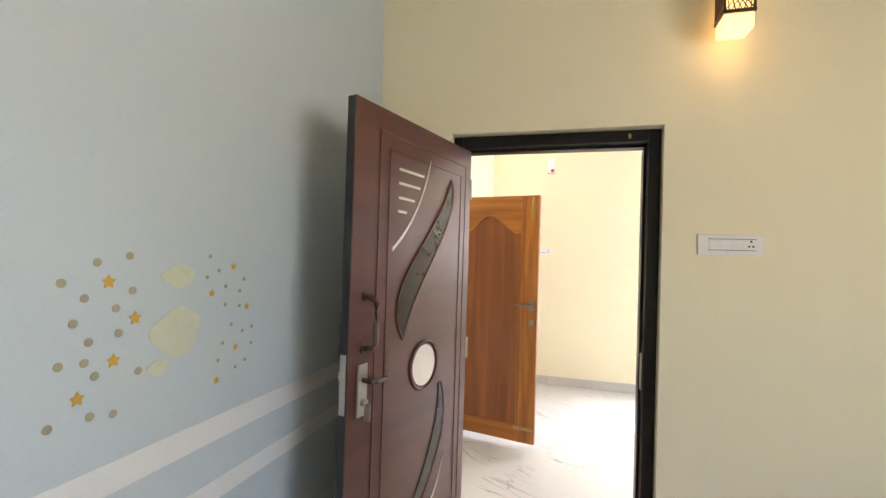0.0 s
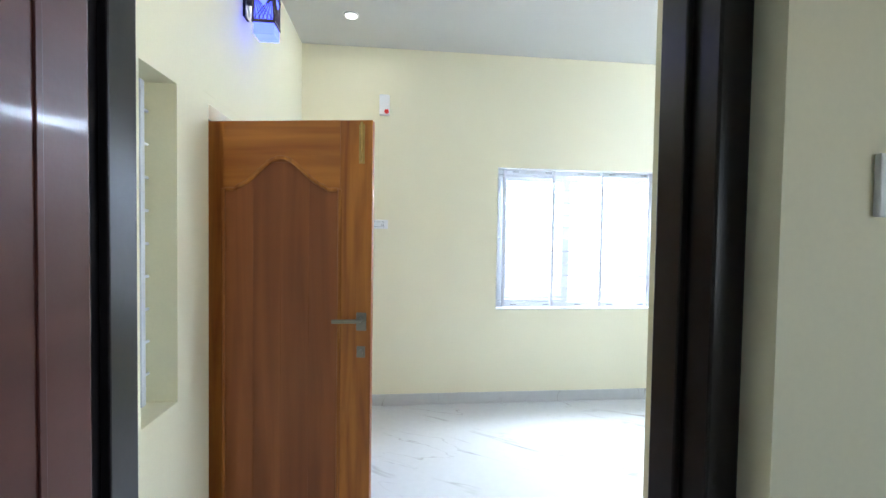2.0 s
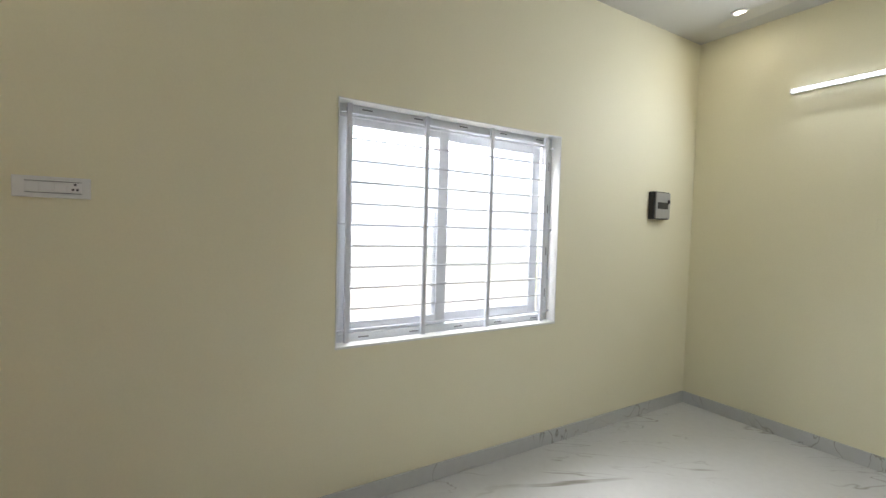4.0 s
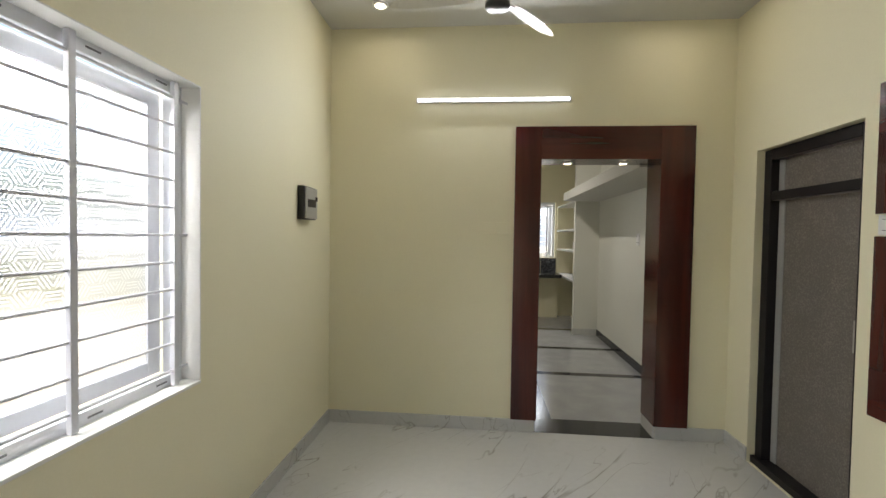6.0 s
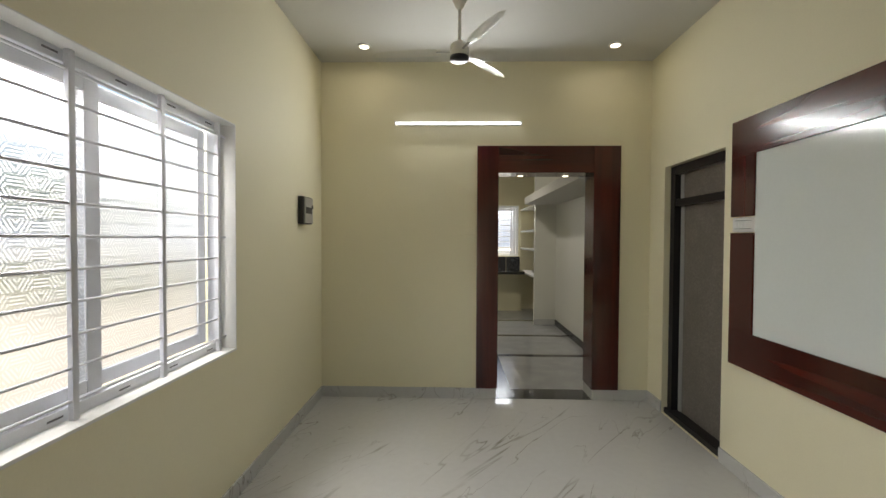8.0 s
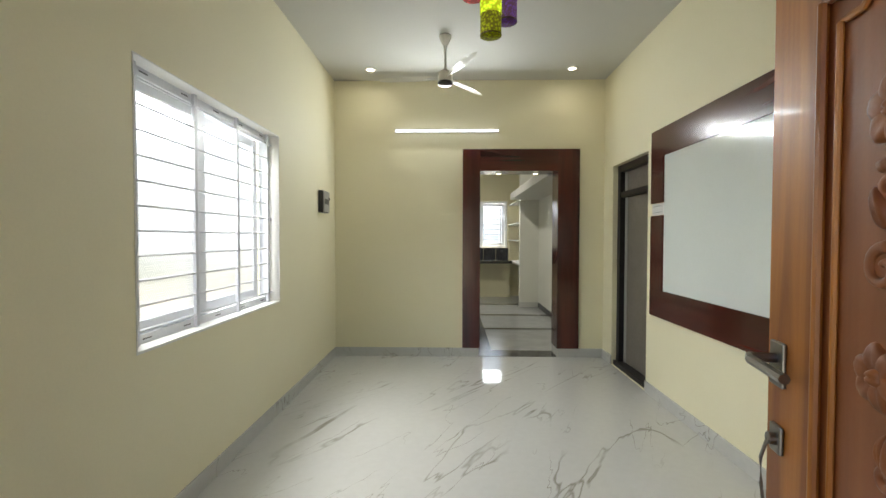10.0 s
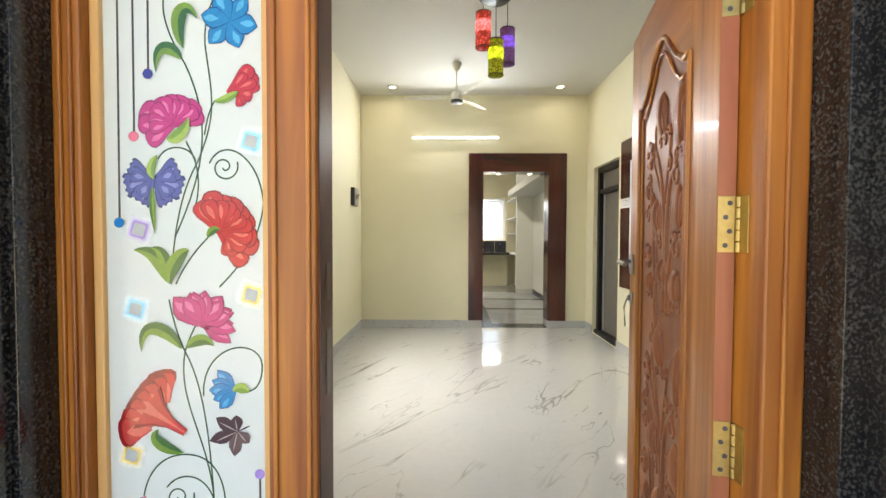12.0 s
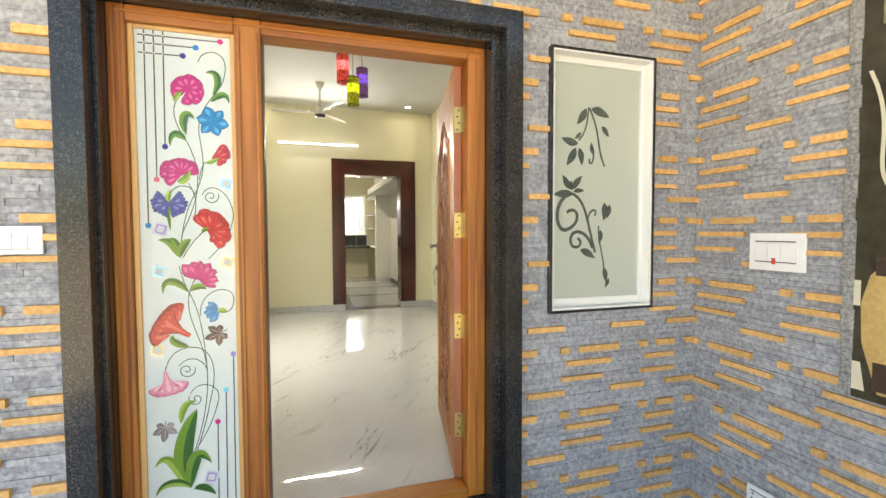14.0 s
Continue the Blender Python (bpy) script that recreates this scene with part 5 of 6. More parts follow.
for k, a in enumerate((174, -66, 54)):
    bm = bmesh.new()
    c, s = math.cos(radians(a)), math.sin(radians(a))
    prof = []
    for i in range(13):
        t = i / 12
        r = 0.13 + 0.47 * t
        w = 0.036 + 0.012 * math.sin(math.pi * min(1, t * 1.1)) - (0.02 * (t - 0.85) / 0.15 if t > 0.85 else 0)
        prof.append((r, w))
    up = [bm.verts.new((fx + c * r - s * w, fy + s * r + c * w, 2.80 + 0.006)) for r, w in prof]
    dn = [bm.verts.new((fx + c * r + s * w, fy + s * r - c * w, 2.80 - 0.006)) for r, w in prof]
    for i in range(12):
        bm.faces.new((up[i], up[i + 1], dn[i + 1], dn[i]))
    bmesh.ops.solidify(bm, geom=bm.faces[:], thickness=0.004)
    bl = part("blade", bm, IVORY, fan)
    bm = bmesh.new()
    sweep(bm, [(fx + c * 0.06, fy + s * 0.06, 2.795), (fx + c * 0.16, fy + s * 0.16, 2.80)], 0.012, 8, 0.4)
    part("blade_arm", bm, CHROME, bl)

pend = root("pendant_light", (1.57, 2.96, H), "cluster of three coloured fabric cylinder pendants, lit", "pendant light")
part("canopy", lathe(bmesh.new(), [(0.13, 0), (0.13, -0.03), (0.115, -0.045)], (1.57, 2.96, H), 36), BLACKP, pend, "black round canopy", True)


def lattice(name, col, edge, strength, scale):
    m = glow(name, col, strength)
    nt = m.node_tree
    p = nt.nodes["Principled BSDF"]
    tc = nt.nodes.new("ShaderNodeTexCoord")
    v = nt.nodes.new("ShaderNodeTexVoronoi")
    v.inputs["Scale"].default_value = scale
    nt.links.new(tc.outputs["Object"], v.inputs[0])
    r = nt.nodes.new("ShaderNodeValToRGB")
    r.color_ramp.elements[0].position, r.color_ramp.elements[1].position = 0.25, 0.6
    r.color_ramp.elements[0].color, r.color_ramp.elements[1].color = (*col, 1), (*edge, 1)
    nt.links.new(v.outputs[0], r.inputs[0])
    nt.links.new(r.outputs[0], p.inputs["Base Color"]), nt.links.new(r.outputs[0], p.inputs["Emission Color"])
    p.inputs["Roughness"].default_value = 0.8
    return m


for x, y, z0, z1, nm, col, edge, core in ((1.475, 2.93, 2.735, 3.01, "red", (0.85, 0.10, 0.09), (0.30, 0.03, 0.02), (1, 0.25, 0.3)),
                                          (1.575, 2.93, 2.52, 2.80, "lime", (0.32, 0.38, 0.01), (0.12, 0.11, 0.01), (0.7, 1, 0.05)),
                                          (1.678, 3.03, 2.645, 2.93, "violet", (0.12, 0.05, 0.28), (0.09, 0.04, 0.08), (0.16, 0.07, 1))):
    sh = part("shade", lathe(bmesh.new(), [(0.060, 0), (0.060, z1 - z0), (0.056, z1 - z0), (0.056, 0.004)], (x, y, z0), 28), lattice(nm + "_shade", col, edge, 0.16, 45 if nm == "red" else 70), pend, nm + " patterned fabric shade", True)
    part("core", lathe(bmesh.new(), [(0.010, 0), (0.061, 0.04), (0.061, 0.13), (0.010, 0.16)], (x, y, z0 + 0.08), 24), lattice(nm + "_core", core, col, 0.35, 45), sh, "brighter " + nm + " middle", True)
    for z in (z0, z1 - 0.008):
        part("rim", lathe(bmesh.new(), [(0.0615, 0), (0.0625, 0.004), (0.0615, 0.008)], (x, y, z), 28), DARKMETAL, sh)
    part("bottom", cyl((x, y, z0 + 0.003), 0.056, 0.003, 24), milky(nm + "_bottom", tuple(min(1, c * 0.8 + 0.2) for c in col), 0.5), sh)
    part("cord", cyl((x, y, z1), 0.003, H - z1 - 0.03, 8), DARK, pend)


def wall_lamp(at, rz, shade, tint, label):
    """Lattice box wall lamp; local y points away from the wall."""
    r = root("wall_lamp", at, label, "wall lamp", "lattice wall lamps", rz=rz, local=True)
    part("back_plate", B(-0.035, 0.035, 0.0, 0.014, -0.02, 0.13, 0.003), BLACKP, r)
    part("arm", B(-0.012, 0.012, 0.014, 0.07, 0.055, 0.085, 0.002), BLACKP, r)
    part("cap", B(-0.062, 0.062, 0.05, 0.174, 0.095, 0.112, 0.003), DARKMETAL, r)
    fr = part("lattice_box", B(-0.06, 0.06, 0.052, 0.172, -0.055, -0.04, 0.002), DARKMETAL, r, "dark carved lattice box")
    for x, y in ((-0.058, 0.054), (0.048, 0.054), (-0.058, 0.160), (0.048, 0.160)):
        part("post", B(x, x + 0.01, y, y + 0.01, -0.04, 0.096), DARKMETAL, fr)
    for k in range(5):
        for h in (-1, 1):
            a = -0.05 + 0.022 * k
            for yy in (0.170,):
                part("slat", sweep(bmesh.new(), [(h * a, yy, -0.04), (h * (a + 0.10) if abs(a + 0.10) < 0.056 else h * 0.05, yy, 0.09)], 0.0025, 6), DARKMETAL, fr)
            for xx in (-0.058, 0.058):
                part("slat", sweep(bmesh.new(), [(xx, 0.112 + h * a, -0.04), (xx, 0.112 + h * min(a + 0.10, 0.05), 0.09)], 0.0025, 6), DARKMETAL, fr)
    part("inner_glass", B(-0.052, 0.052, 0.060, 0.164, -0.045, 0.094), shade, r, "glowing inner glass")
    part("shade", B(-0.054, 0.054, 0.058, 0.166, -0.115, -0.055, 0.004), shade, r, "glowing frosted bottom shade")
    ob = lamp("wall_lamp_glow", "POINT", pose(*at) @ pose(0, 0, 0, 0, 0, rz) @ pose(0, 0.112, -0.16), BULB, tint, radius=0.04)
    return r


wall_lamp((1.45, D0, 2.70), 0, BLUEGLOW, (0.12, 0.14, 1.0), "dark lattice wall lamp glowing blue above the main door")
wall_lamp((WT, 2.077, 2.598), -90, WARM, (1.0, 0.62, 0.22), "dark lattice wall lamp glowing warm on the bedroom wall")

# ---- hall: right wall ----
tv = root("tv_panel", (W, 3.34, 0.72), "mahogany laminate wall panel framing a pale board", "wall panel")
TY0, TY1 = 2.45, 4.232
part("top_band", B(W - 0.022, W, TY0, TY1, 2.043, 2.273, 0.002), MAHO_Y, tv)
part("bottom_band", B(W - 0.022, W, TY0, TY1, 0.713, 0.94, 0.002), MAHO_Y, tv)
for y0, y1 in ((4.011, TY1), (TY0, 2.67)):
    part("side_band", B(W - 0.0215, W, y0, y1, 0.94, 1.56, 0.002), MAHO, tv)
    part("side_band", B(W - 0.0215, W, y0, y1, 1.665, 2.043, 0.002), MAHO, tv)
part("board", B(W - 0.012, W, 2.67, 4.011, 0.94, 2.043, 0.001), PANELBLUE, tv, "pale glossy board")
switch_x("white switch plate set between the mahogany bands", W, 4.015, 4.228, 1.565, 1.66, -1, 5, WHITE, False)

rd = root("door_3", (W + 0.1, 4.76, 0), "black framed doorway with transom and closed grey-brown door", "door", kind="structure")
for y0, y1 in ((4.336, 4.41), (5.112, 5.186)):
    part("jamb", B(W + 0.05, W + 0.15, y0, y1, 0.0, 2.142, 0.004), BLACKP, rd)
part("head", B(W + 0.05, W + 0.15, 4.41, 5.112, 2.07, 2.142, 0.004), BLACKP, rd)
part("transom", B(W + 0.055, W + 0.145, 4.41, 5.112, 1.80, 1.86, 0.004), BLACKP, rd)
part("threshold", B(W + 0.02, W + 0.16, 4.336, 5.186, 0.0, 0.05, 0.004), BLACKP, rd, "raised black threshold")
dl = part("leaf", B(W + 0.105, W + 0.135, 4.412, 5.09, 0.055, 1.798, 0.002), LAMINATE, rd, "grey-brown laminate door")
part("edge_strip", B(W + 0.098, W + 0.106, 5.045, 5.10, 0.055, 1.798, 0.002), GREYCOVER, dl, "light grey edge strip")
part("fanlight", B(W + 0.105, W + 0.120, 4.412, 5.11, 1.862, 2.068, 0.001), LAMINATE, rd, "grey-brown panel above the transom")
part("edge_strip", B(W + 0.098, W + 0.106, 5.06, 5.11, 1.862, 2.068, 0.001), GREYCOVER, dl, "light grey edge strip")
part("latch", B(W + 0.09, W + 0.105, 4.45, 4.47, 0.95, 1.12, 0.002), CHROME, dl)

# ---- bedroom doorway ----
bd = root("door_4", (W + 0.25, 1.35, 0), "glossy black bedroom door frame", "door frame", kind="structure")
for y0, y1, a, b in ((0.852, 0.900, 0.900, 0.915), (1.790, 1.843, 1.777, 1.790)):
    part("jamb", B(W + 0.125, WT - 0.055, y0, y1, 0, 2.150, 0.004), BLACKP, bd)
    part("stop", B(W + 0.125, W + 0.195, a, b, 0, 2.080, 0.003), BLACKP, bd)
part("head", B(W + 0.125, WT - 0.055, 0.900, 1.790, 2.093, 2.150, 0.004), BLACKP, bd)
part("head_stop", B(W + 0.125, W + 0.195, 0.900, 1.790, 2.080, 2.093, 0.003), BLACKP, bd)
part("strike_plate", B(WT - 0.105, WT - 0.075, 1.781, 1.7855, 0.93, 1.10, 0.001), CHROME, bd, "steel strike plate")
part("door_catch", B(WT - 0.057, WT - 0.045, 1.70, 1.712, 2.108, 2.130, 0.002), BRASS, bd, "small brass catch")

# bedroom door leaf, local x from the hinge, decorated face at y = 0 facing -y after turning
BW, BH = 0.885, 2.04
bl = root("bedroom_door", (WT - 0.012, 0.957, 0.02), "open brown membrane door with dark glass inlay and white lines", "door", rz=-13.4, local=True)
part("slab", B(0, BW, -0.036, 0, 0, BH, 0.003), BEDWOOD, bl)
part("free_edge", B(BW - 0.0005, BW + 0.0015, -0.035, -0.001, 0.002, BH - 0.002), DARK, bl, "dark door edge")
for pts in ([(0.11, 1.90), (0.11, 0.10), (BW - 0.20, 0.10), (BW - 0.20, 1.90), (0.11, 1.90)], [(0.06, 1.955), (0.06, 0.05), (BW - 0.14, 0.05), (BW - 0.14, 1.955), (0.06, 1.955)]):
    for a, b in zip(pts, pts[1:]):
        x0, x1 = sorted((a[0], b[0]))
        z0, z1 = sorted((a[1], b[1]))
        part("groove_bead", B(x0 - 0.004, x1 + 0.004, 0, 0.003, z0 - 0.004, z1 + 0.004, 0.001), BEDWOOD, bl)


def inlay(name, pts, mat, th=0.0035, label=""):
    return part(name, plate(bmesh.new(), [(p[0] * BW, p[1] - 0.02) for p in pts], th, th), mat, bl, label)


INLAY = mk("white_inlay", (0.72, 0.66, 0.62), 0.3)
for z, s1 in ((1.862, 0.51), (1.808, 0.54), (1.752, 0.585), (1.70, 0.645)):
    inlay("inlay_line", [(0.71, z), (s1, z - 0.001), (s1, z - 0.011), (0.71, z - 0.010)], INLAY, 0.003, "white inlay line")
cv = bez((0.45, 1.93), (0.50, 1.78), (0.60, 1.64), (0.745, 1.55), 14)
inlay("inlay_curve", [(p[0], p[1] + 0.005) for p in cv] + [(p[0], p[1] - 0.010) for p in reversed(cv)], INLAY, 0.003, "white curved inlay")
a1, a2 = bez((0.238, 1.88), (0.36, 1.60), (0.86, 1.42), (0.65, 1.20), 18), bez((0.643, 1.205), (0.56, 1.45), (0.15, 1.66), (0.228, 1.87), 18)
inlay("inlay_glass", list(a1) + list(a2), SMOKE, 0.004, "dark S-shaped glass inlay")
part("inlay_rim", sweep(bmesh.new(), [(p[0] * BW, 0.003, p[1] - 0.02) for p in a1 + a2], 0.005, 6), BEDWOOD, bl)
el = [(0.46 + 0.10 * math.cos(6.283 * i / 28), 1.065 + 0.085 * math.sin(6.283 * i / 28)) for i in range(28)]
inlay("oval_inlay", el, INLAY, 0.004, "white oval inlay")
part("inlay_rim", sweep(bmesh.new(), [((0.46 + (p[0] - 0.46) * 1.18) * BW, 0.003, 1.045 + (p[1] - 1.065) * 1.18) for p in el + el[:1]], 0.006, 6), BEDWOOD, bl)
b1, b2 = bez((0.29, 0.96), (0.15, 0.70), (0.43, 0.54), (0.63, 0.30), 16), bez((0.67, 0.30), (0.51, 0.58), (0.29, 0.70), (0.31, 0.96), 16)
inlay("inlay_glass", list(b1) + list(b2), SMOKE, 0.004, "dark S-shaped glass inlay")
part("inlay_rim", sweep(bmesh.new(), [(p[0] * BW, 0.003, p[1] - 0.02) for p in b1], 0.005, 6), BEDWOOD, bl)
cv = bez((0.24, 0.62), (0.29, 0.50), (0.37, 0.42), (0.49, 0.36), 12)
inlay("inlay_curve", [(p[0], p[1] + 0.005) for p in cv] + [(p[0], p[1] - 0.010) for p in reversed(cv)], INLAY, 0.003, "white curved inlay")
ph = part("pull_handle", sweep(bmesh.new(), [(0.808, 0.0, 1.36), (0.808, 0.035, 1.355), (0.80, 0.045, 1.34), (0.80, 0.047, 1.27), (0.80, 0.045, 1.20), (0.808, 0.035, 1.185), (0.808, 0.0, 1.18)], 0.010), DARKMETAL, bl, "bronze pull handle", True)
for z in (1.36, 1.18):
    part("rosette", cyl((0.808, 0.0, z), 0.018, 0.006, 16, "y"), DARKMETAL, ph)
lp = part("lock_plate", B(0.79, 0.84, 0.0, 0.010, 0.95, 1.13, 0.004), CHROME, bl, "antique steel lock plate with lever")
part("lever", sweep(bmesh.new(), [(0.815, 0.01, 1.075), (0.815, 0.05, 1.075), (0.80, 0.057, 1.075), (0.735, 0.05, 1.07)], 0.009), DARKMETAL, lp)
part("lock_cylinder", cyl((0.815, 0.01, 1.0), 0.013, 0.016, 14, "y"), CHROME, lp)
part("key", B(0.811, 0.819, 0.02, 0.045, 0.94, 1.0, 0.002), CHROME, lp)
part("edge_lock", B(BW + 0.001, BW + 0.004, -0.03, -0.006, 0.97, 1.17, 0.001), CHROME, bl, "steel edge plate with latch")
part("latch_bolt", B(BW + 0.003, BW + 0.018, -0.025, -0.011, 1.09, 1.115, 0.002), CHROME, bl)
for z in (0.2, 1.0, 1.8):
    part("hinge", cyl((-0.006, -0.002, z), 0.007, 0.10, 10), CHROME, bl)

# stickers on the blue wall
rnd = random.Random(11)


def wall_sticker(name, pts, mat, label):
    bm = bmesh.new()
    a = [bm.verts.new((p[0], 0.4555, p[1])) for p in pts]
    b = [bm.verts.new((p[0], 0.4568, p[1])) for p in pts]
    n = len(pts)
    bm.faces.new(a), bm.faces.new(b[::-1])
    for i in range(n):
        bm.faces.new((a[i], b[i], b[(i + 1) % n], a[(i + 1) % n]))
    thing(name, bm, mat, label, "wall sticker", "wall stickers")


def sx(px, py):
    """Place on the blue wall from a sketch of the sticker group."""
    u, v = (px - 784) / 780.0, (441 - py) / 780.0
    u, v = u + 0.031 * v, v - 0.031 * u
    t = -0.988 / (-0.274 + 0.9616 * u)
    return 5.57 - t * (0.9616 + 0.274 * u), 1.532 + t * (v - 0.019)


for px, py in ((197, 510), (248, 571), (215, 648), (156, 720), (399, 671), (428, 610), (415, 469), (443, 538), (380, 519)):
    x, z = sx(px, py)
    r = 0.017 if px < 300 else 0.012
    wall_sticker("star_sticker", [(x + (r if i % 2 == 0 else r * 0.55) * math.sin(6.283 * i / 10), z + (r if i % 2 == 0 else r * 0.55) * math.cos(6.283 * i / 10)) for i in range(10)], GOLD, "small golden star sticker on the blue wall")
for px, py in ((113, 518), (156, 542), (174, 477), (231, 462), (240, 523), (213, 556), (139, 588), (221, 599), (169, 619), (118, 666), (164, 656), (184, 678), (260, 663), (181, 749), (221, 741), (107, 777), (373, 454), (390, 478), (370, 491),
               (435, 490), (404, 505), (429, 511), (405, 537), (430, 537), (418, 571), (454, 572), (438, 581), (405, 605), (455, 601), (446, 631), (399, 636), (430, 645)):
    x, z = sx(px, py)
    wall_sticker("dot_sticker", disc((x, z), 0.0095 if px < 300 else 0.006, 12), OLIVE, "small olive dot sticker on the blue wall")
for px, py, ra, rb in ((325, 590, 0.075, 0.062), (295, 655, 0.03, 0.02), (322, 492, 0.05, 0.03)):
    x, z = sx(px, py)
    wall_sticker("faded_sticker", [(x + ra * (1 + 0.14 * math.sin(3 * a + 1)) * math.cos(a), z + rb * (1 + 0.1 * math.cos(4 * a)) * math.sin(a)) for a in [6.283 * i / 30 for i in range(30)]], FADED, "faded pale yellow sticker patch on the blue wall")

# ---- kitchen ----
structure("counter_slab", B(0.0, 2.69, 10.2, 10.85, 0.80, 0.86, 0.004), GRANITE, "black granite kitchen counter", "counter")
structure("counter_support", B(0.0, 2.69, 10.62, 10.85, 0.0, 0.80), CREAM, "cream wall below the counter", "counter base")
bm = bmesh.new()
for k in range(9):
    box(bm, 0.02 + k * 0.296, 0.31 + k * 0.296, 10.84, 10.85, 0.86, 1.135, 0.001)
structure("backsplash", bm, TILEDARK, "dark patterned backsplash tiles", "backsplash")
shelf = root("shelf_unit", (2.9, 10.0, 0), "open white concrete kitchen shelves", "shelf")
for z in (0.82, 1.30, 1.66, 2.12):
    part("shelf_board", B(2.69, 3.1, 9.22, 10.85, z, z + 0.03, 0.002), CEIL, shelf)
part("side_panel", B(2.69, 3.1, 10.80, 10.85, 0.85, 2.12, 0.002), CREAM, shelf)
jar = root("jar", (2.78, 9.5, 1.33), "small white jar on the shelf", "jar")
part("body", cyl((2.78, 9.5, 1.33), 0.045, 0.13, 16, "z", 0.01), WHITE, jar)
part("lid", cyl((2.78, 9.5, 1.46), 0.047, 0.02, 16, "z", 0.004), WHITE, jar)

# ---- porch fittings ----
switch_y("white modular switch board on the stone cladding", 0.170, 0.026, 0.275, 1.186, 1.280, 1, 4)
sb = switch_x("large white switch board on the stone cladding", 3.045, -0.3677, -0.1294, 1.0816, 1.2445, -1, 3, WHITE, False)
part("indicator", B(3.0278, 3.0292, -0.2511, -0.2357, 1.1105, 1.1363), CORAL, sb, "red indicator rocker")
switch_x("white socket plate low on the stone cladding", 3.045, -0.3202, -0.1449, 0.0019, 0.0999, -1, 2)
VASEC, VASED = mk("printed_ochre", (0.50, 0.34, 0.13), 0.3, 0, 0.25, 12, 60), mk("printed_umber", (0.06, 0.035, 0.025), 0.3)
pic = root("printed_panel", (3.05, -1.0, 0.6), "dark printed tile picture of an ochre vase", "picture")
part("backing", B(3.042, 3.05, -1.6, -0.5265, 0.6413, 2.4356, 0.001), mk("printed_dark", (0.05, 0.045, 0.03), 0.12, 0, 0.5, 2, 20), pic)


def on_side(name, pts, mat, d, label=""):
    bm = bmesh.new()
    a = [bm.verts.new((3.042 - d, p[0], p[1])) for p in pts]
    b = [bm.verts.new((3.042, p[0], p[1])) for p in pts]
    n = len(pts)
    bm.faces.new(a), bm.faces.new(b[::-1])
    for i in range(n):
        bm.faces.new((a[i], b[i], b[(i + 1) % n], a[(i + 1) % n]))
    part(name, bm, mat, pic, label)


prof = [(0.0567, 1.3631), (0.0773, 1.3477), (0.0516, 1.3219), (0.0516, 1.1981), (0.1444, 1.0950), (0.1701, 0.9919), (0.1650, 0.8475), (0.1237, 0.7032), (0.1134, 0.6722)]
vy = -0.7245
on_side("vase", [(vy + r, z) for r, z in prof] + [(vy - r, z) for r, z in reversed(prof)], VASEC, 0.0015, "ochre vase print")
for z0, z1, r in ((1.095, 1.1569, 0.129), (0.6825, 0.7856, 0.129)):
    on_side("vase_band", [(vy + r, z0), (vy + r, z1), (vy - r, z1), (vy - r, z0)], VASED, 0.003, "dark vase band")
PALE = mk("printed_cream", (0.62, 0.58, 0.44), 0.3)
for h in (0, 1):
    q = bez((vy + 0.04, 1.345), (vy + 0.20 - 0.1 * h, 1.45), (vy + 0.06 + 0.1 * h, 1.56), (vy + 0.165 - 0.2 * h, 1.82), 14)
    on_side("twig", [(p[0] + 0.006, p[1]) for p in q] + [(p[0] - 0.006, p[1]) for p in reversed(q)], PALE, 0.002 + 0.001 * h, "pale twig print")
on_side("print_patch", [(-0.532, 0.672), (-0.573, 0.672), (-0.557, 0.775), (-0.532, 0.775)], PALE, 0.0012)
on_side("print_patch", [(-0.53, 0.981), (-0.552, 0.981), (-0.552, 1.074), (-0.53, 1.074)], PALE, 0.0012)
on_side("print_glow", [(-0.59, 1.97), (-1.5, 1.97), (-1.5, 2.43), (-0.59, 2.43)], mk("printed_olive", (0.26, 0.25, 0.14), 0.15, 0, 0.4, 3, 20), 0.0012)

EDGE = speckle("rough_grey_edge", (0.16, 0.16, 0.16), (0.40, 0.40, 0.38), 0.85, 90, (0.35, 0.75), 1.0)
rnd = random.Random(3)
for k in range(22):
    z = 0.641 + k * 1.79 / 22
    part("edge_stone", B(3.034 + rnd.random() * 0.004, 3.0585, -0.527 - rnd.random() * 0.008, -0.497 + rnd.random() * 0.008, z, z + 1.79 / 22, 0.003), EDGE, pic, "rough grey stone edging")

# ---- stone cladding, last ----
TANS = ((0.0, -0.015, 0.223, 0.030), (-0.105, -0.015, 0.047, 0.030), (-0.071, -0.076, 0.247, 0.024), (-0.097, -0.147, 0.226, 0.021), (-0.277, -0.214, 0.195, 0.025))


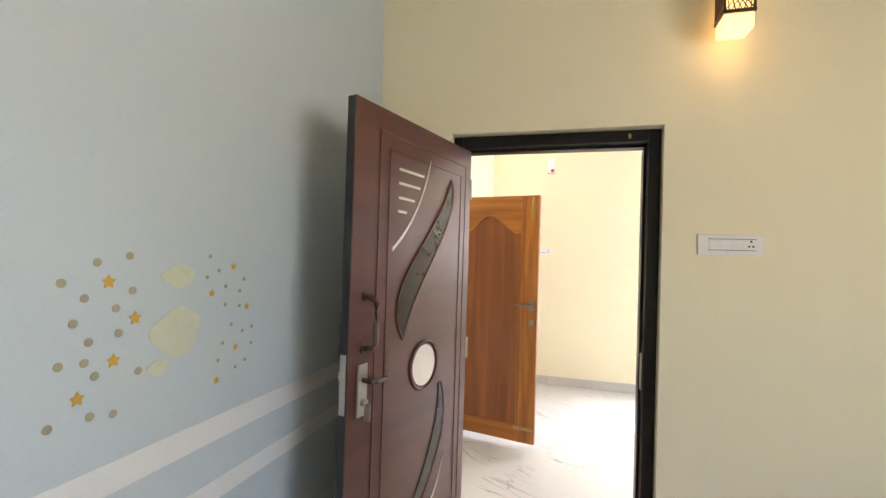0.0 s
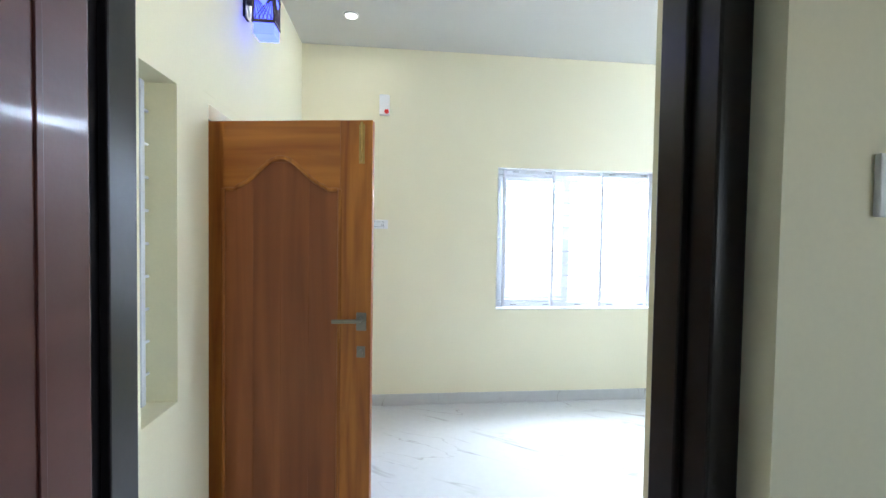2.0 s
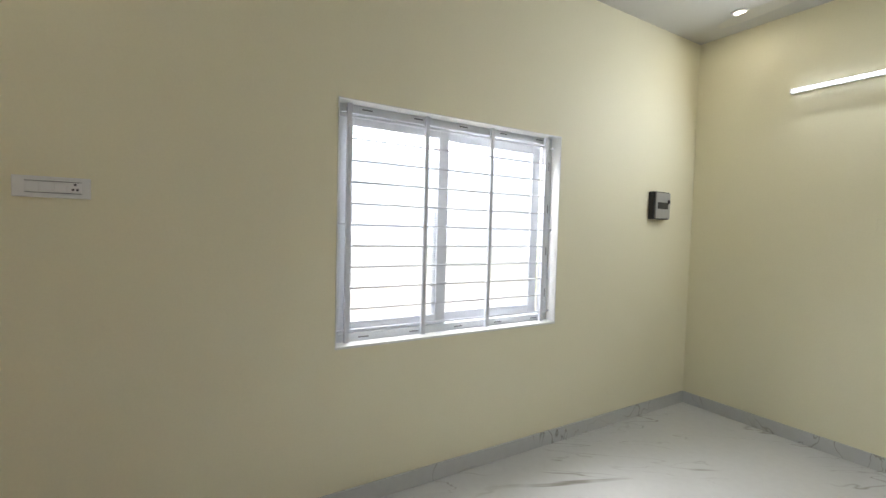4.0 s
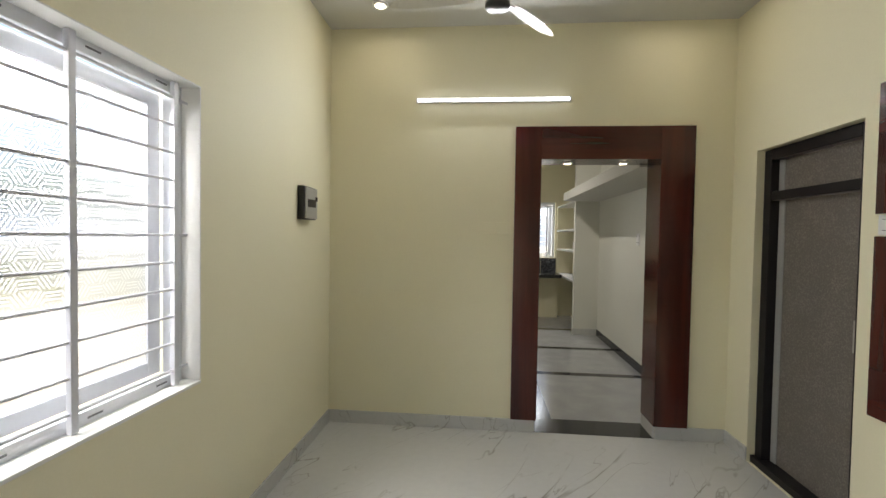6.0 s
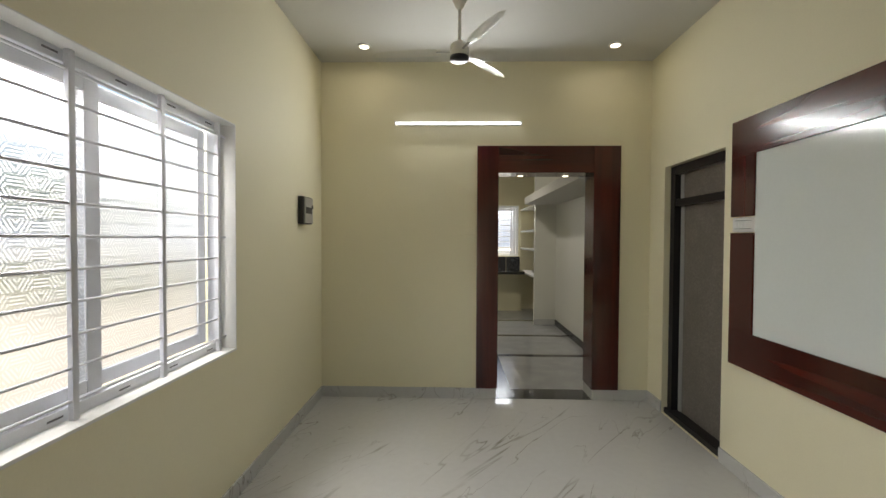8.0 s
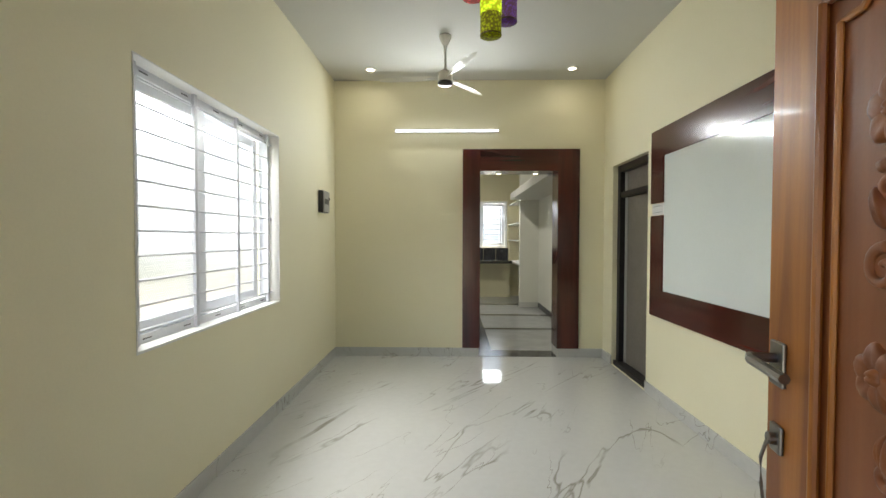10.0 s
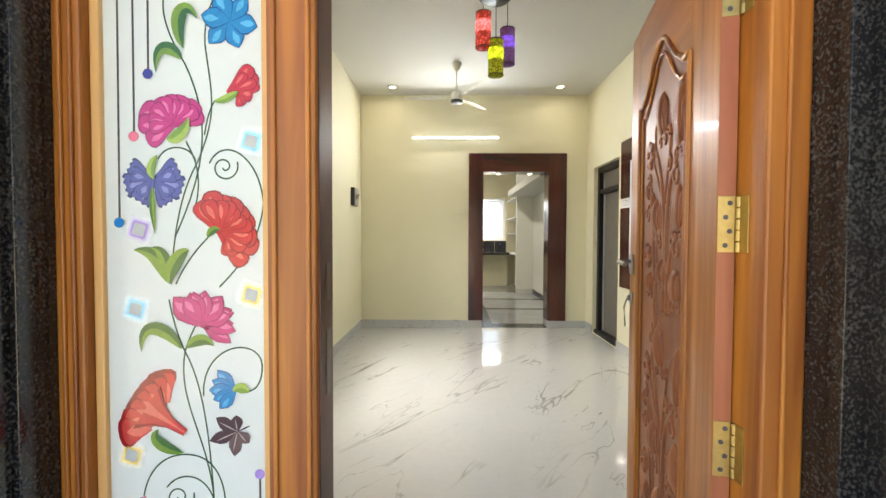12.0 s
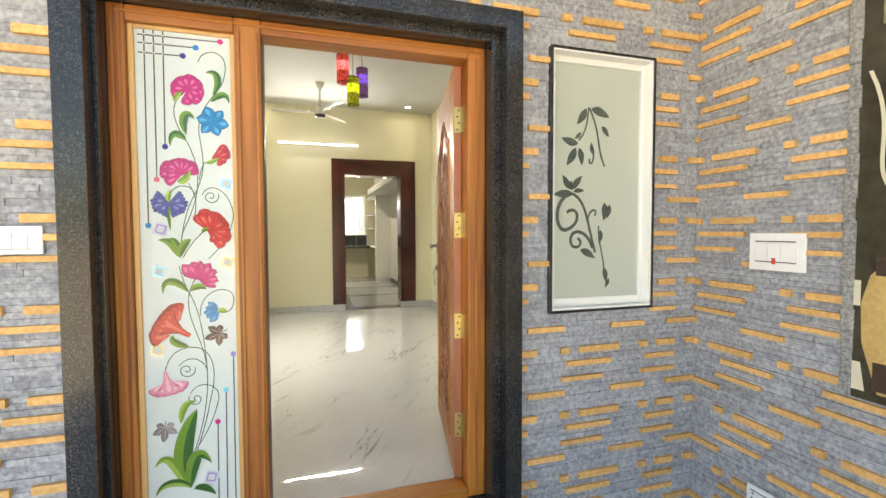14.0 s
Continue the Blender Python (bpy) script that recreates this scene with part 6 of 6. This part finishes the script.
def cladding(name, frm, u0, u1, z0, z1, holes, uoff, zoff, label, near, cut=9.0, more=(), PER_U=0.452, PER_Z=0.3082, slip=0.0):
    """Split-stone courses with tan strips on a wall; frm(u, z, d) gives the place at depth d from the wall."""
    st = root(name, tuple(frm((u0 + u1) / 2, z0, 0)), label, "stone cladding", kind="structure")
    rnd = random.Random(name)
    tans = []
    for i in range(int((u0 - uoff) / PER_U) - 2, int((u1 - uoff) / PER_U) + 3):
        for j in range(int((z0 - zoff) / PER_Z) - 2, int((z1 - zoff) / PER_Z) + 3):
            for du, dz, ln, h in TANS:
                if slip and zoff + j * PER_Z + dz < zoff - 0.03:
                    du += slip
                a, b = uoff + i * PER_U + du, min(cut if zoff + j * PER_Z < 2.0 else 9.0, uoff + i * PER_U + du + ln)
                c, d = zoff + j * PER_Z + dz, zoff + j * PER_Z + dz + h
                a, b, c, d = max(a, u0), min(b, u1), max(c, z0), min(d, z1)
                for h0, h1, k0, k1 in holes:
                    if a < h1 and b > h0 and c < k1 and d > k0:
                        if a < h0 < b <= h1 + 0.2:
                            b = h0
                        elif h0 <= a < h1 < b:
                            a = h1
                        else:
                            a = b
                if b - a > 0.012 and d - c > 0.012:
                    tans.append((a, b, c, d))
    for a, b, dz, h in more:
        for j in range(6):
            c = zoff + (j - 2) * PER_Z + dz
            if c > z0 and c + h < z1:
                tans.append((a, b, c, c + h))
    rest, count = bmesh.new(), 0

    def brick(bm, a, b, c, d, dep, low=0.0025):
        vs = [bm.verts.new(frm(u, z, t)) for u, z, t in ((a, c, low), (b, c, low), (b, d, low), (a, d, low), (a + 0.0006, c + 0.0006, dep), (b - 0.0006, c + 0.0006, dep), (b - 0.0006, d - 0.0006, dep), (a + 0.0006, d - 0.0006, dep))]
        for f in ((4, 5, 6, 7), (0, 1, 5, 4), (1, 2, 6, 5), (2, 3, 7, 6), (3, 0, 4, 7)):
            bm.faces.new([vs[k] for k in f])

    zc = z0
    h = PER_Z / 13
    while zc < z1 - 0.004:
        uc = u0 - rnd.random() * 0.1
        ze = min(zc + h, z1)
        while uc < u1:
            ue = uc + rnd.choice((0.10, 0.15, 0.2, 0.26, 0.34)) + rnd.random() * 0.04
            a, b = max(uc, u0), min(ue, u1)
            um, zm = (a + b) / 2, (zc + ze) / 2
            uc = ue
            if b - a < 0.01:
                continue
            segs = [(a, b)]
            for h0, h1, k0, k1 in holes:
                if k0 < zm < k1:
                    segs = [s for q in segs for s in ((q[0], min(q[1], h0)), (max(q[0], h1), q[1])) if s[1] - s[0] > 0.008]
            for p, q in segs:
                dep = rnd.choice((0.0045, 0.0055, 0.0065, 0.0085)) + rnd.random() * 0.001
                if count < 150 and near(p, zm):
                    bm = bmesh.new()
                    brick(bm, p, q, zc, ze, dep)
                    part("stone_piece", bm, STONE, st)
                    count += 1
                else:
                    brick(rest, p, q, zc, ze, dep)
        zc = ze
    tagged(part("stone_courses", rest, STONE, st), kind="stuff")
    for a, b, c, d in tans:
        bm = bmesh.new()
        brick(bm, a, b, c, d, 0.023, 0.0)
        part("tan_strip", bm, TAN, st)


front = lambda u, z, d: Vector((u, 0.1845 - d, z))
cladding("cladding_left", front, -0.228, 0.325, -0.17, 2.95, [], 0.212, 0.690, "grey split-stone cladding with tan strips beside the door", lambda u, z: z > 0.9)
cladding("cladding_right", front, 2.033, 3.052, -0.17, 2.95, [(2.183, 2.762, 0.872, 2.097)], 2.354, 0.690, "grey split-stone cladding with tan strips round the window", lambda u, z: 0.4 < z < 1.4, 2.913, ((2.862, 3.04, -0.214, 0.025), (2.985, 3.035, -0.015, 0.030)))
cladding("cladding_above", front, 0.325, 2.033, 2.212, 2.95, [], 2.354, 0.690, "grey split-stone cladding above the main door", lambda u, z: False)
sidew = lambda u, z, d: Vector((3.0595 - d, -u, z))
cladding("cladding_side", sidew, -0.184, 3.2, -0.17, 2.95, [(0.497, 1.6, 0.641, 2.4356)], -0.077, 0.6825, "grey split-stone cladding with tan strips on the porch side wall", lambda u, z: z > 0.5 and u < 0.6, PER_U=0.4465, PER_Z=0.3098, slip=0.142)
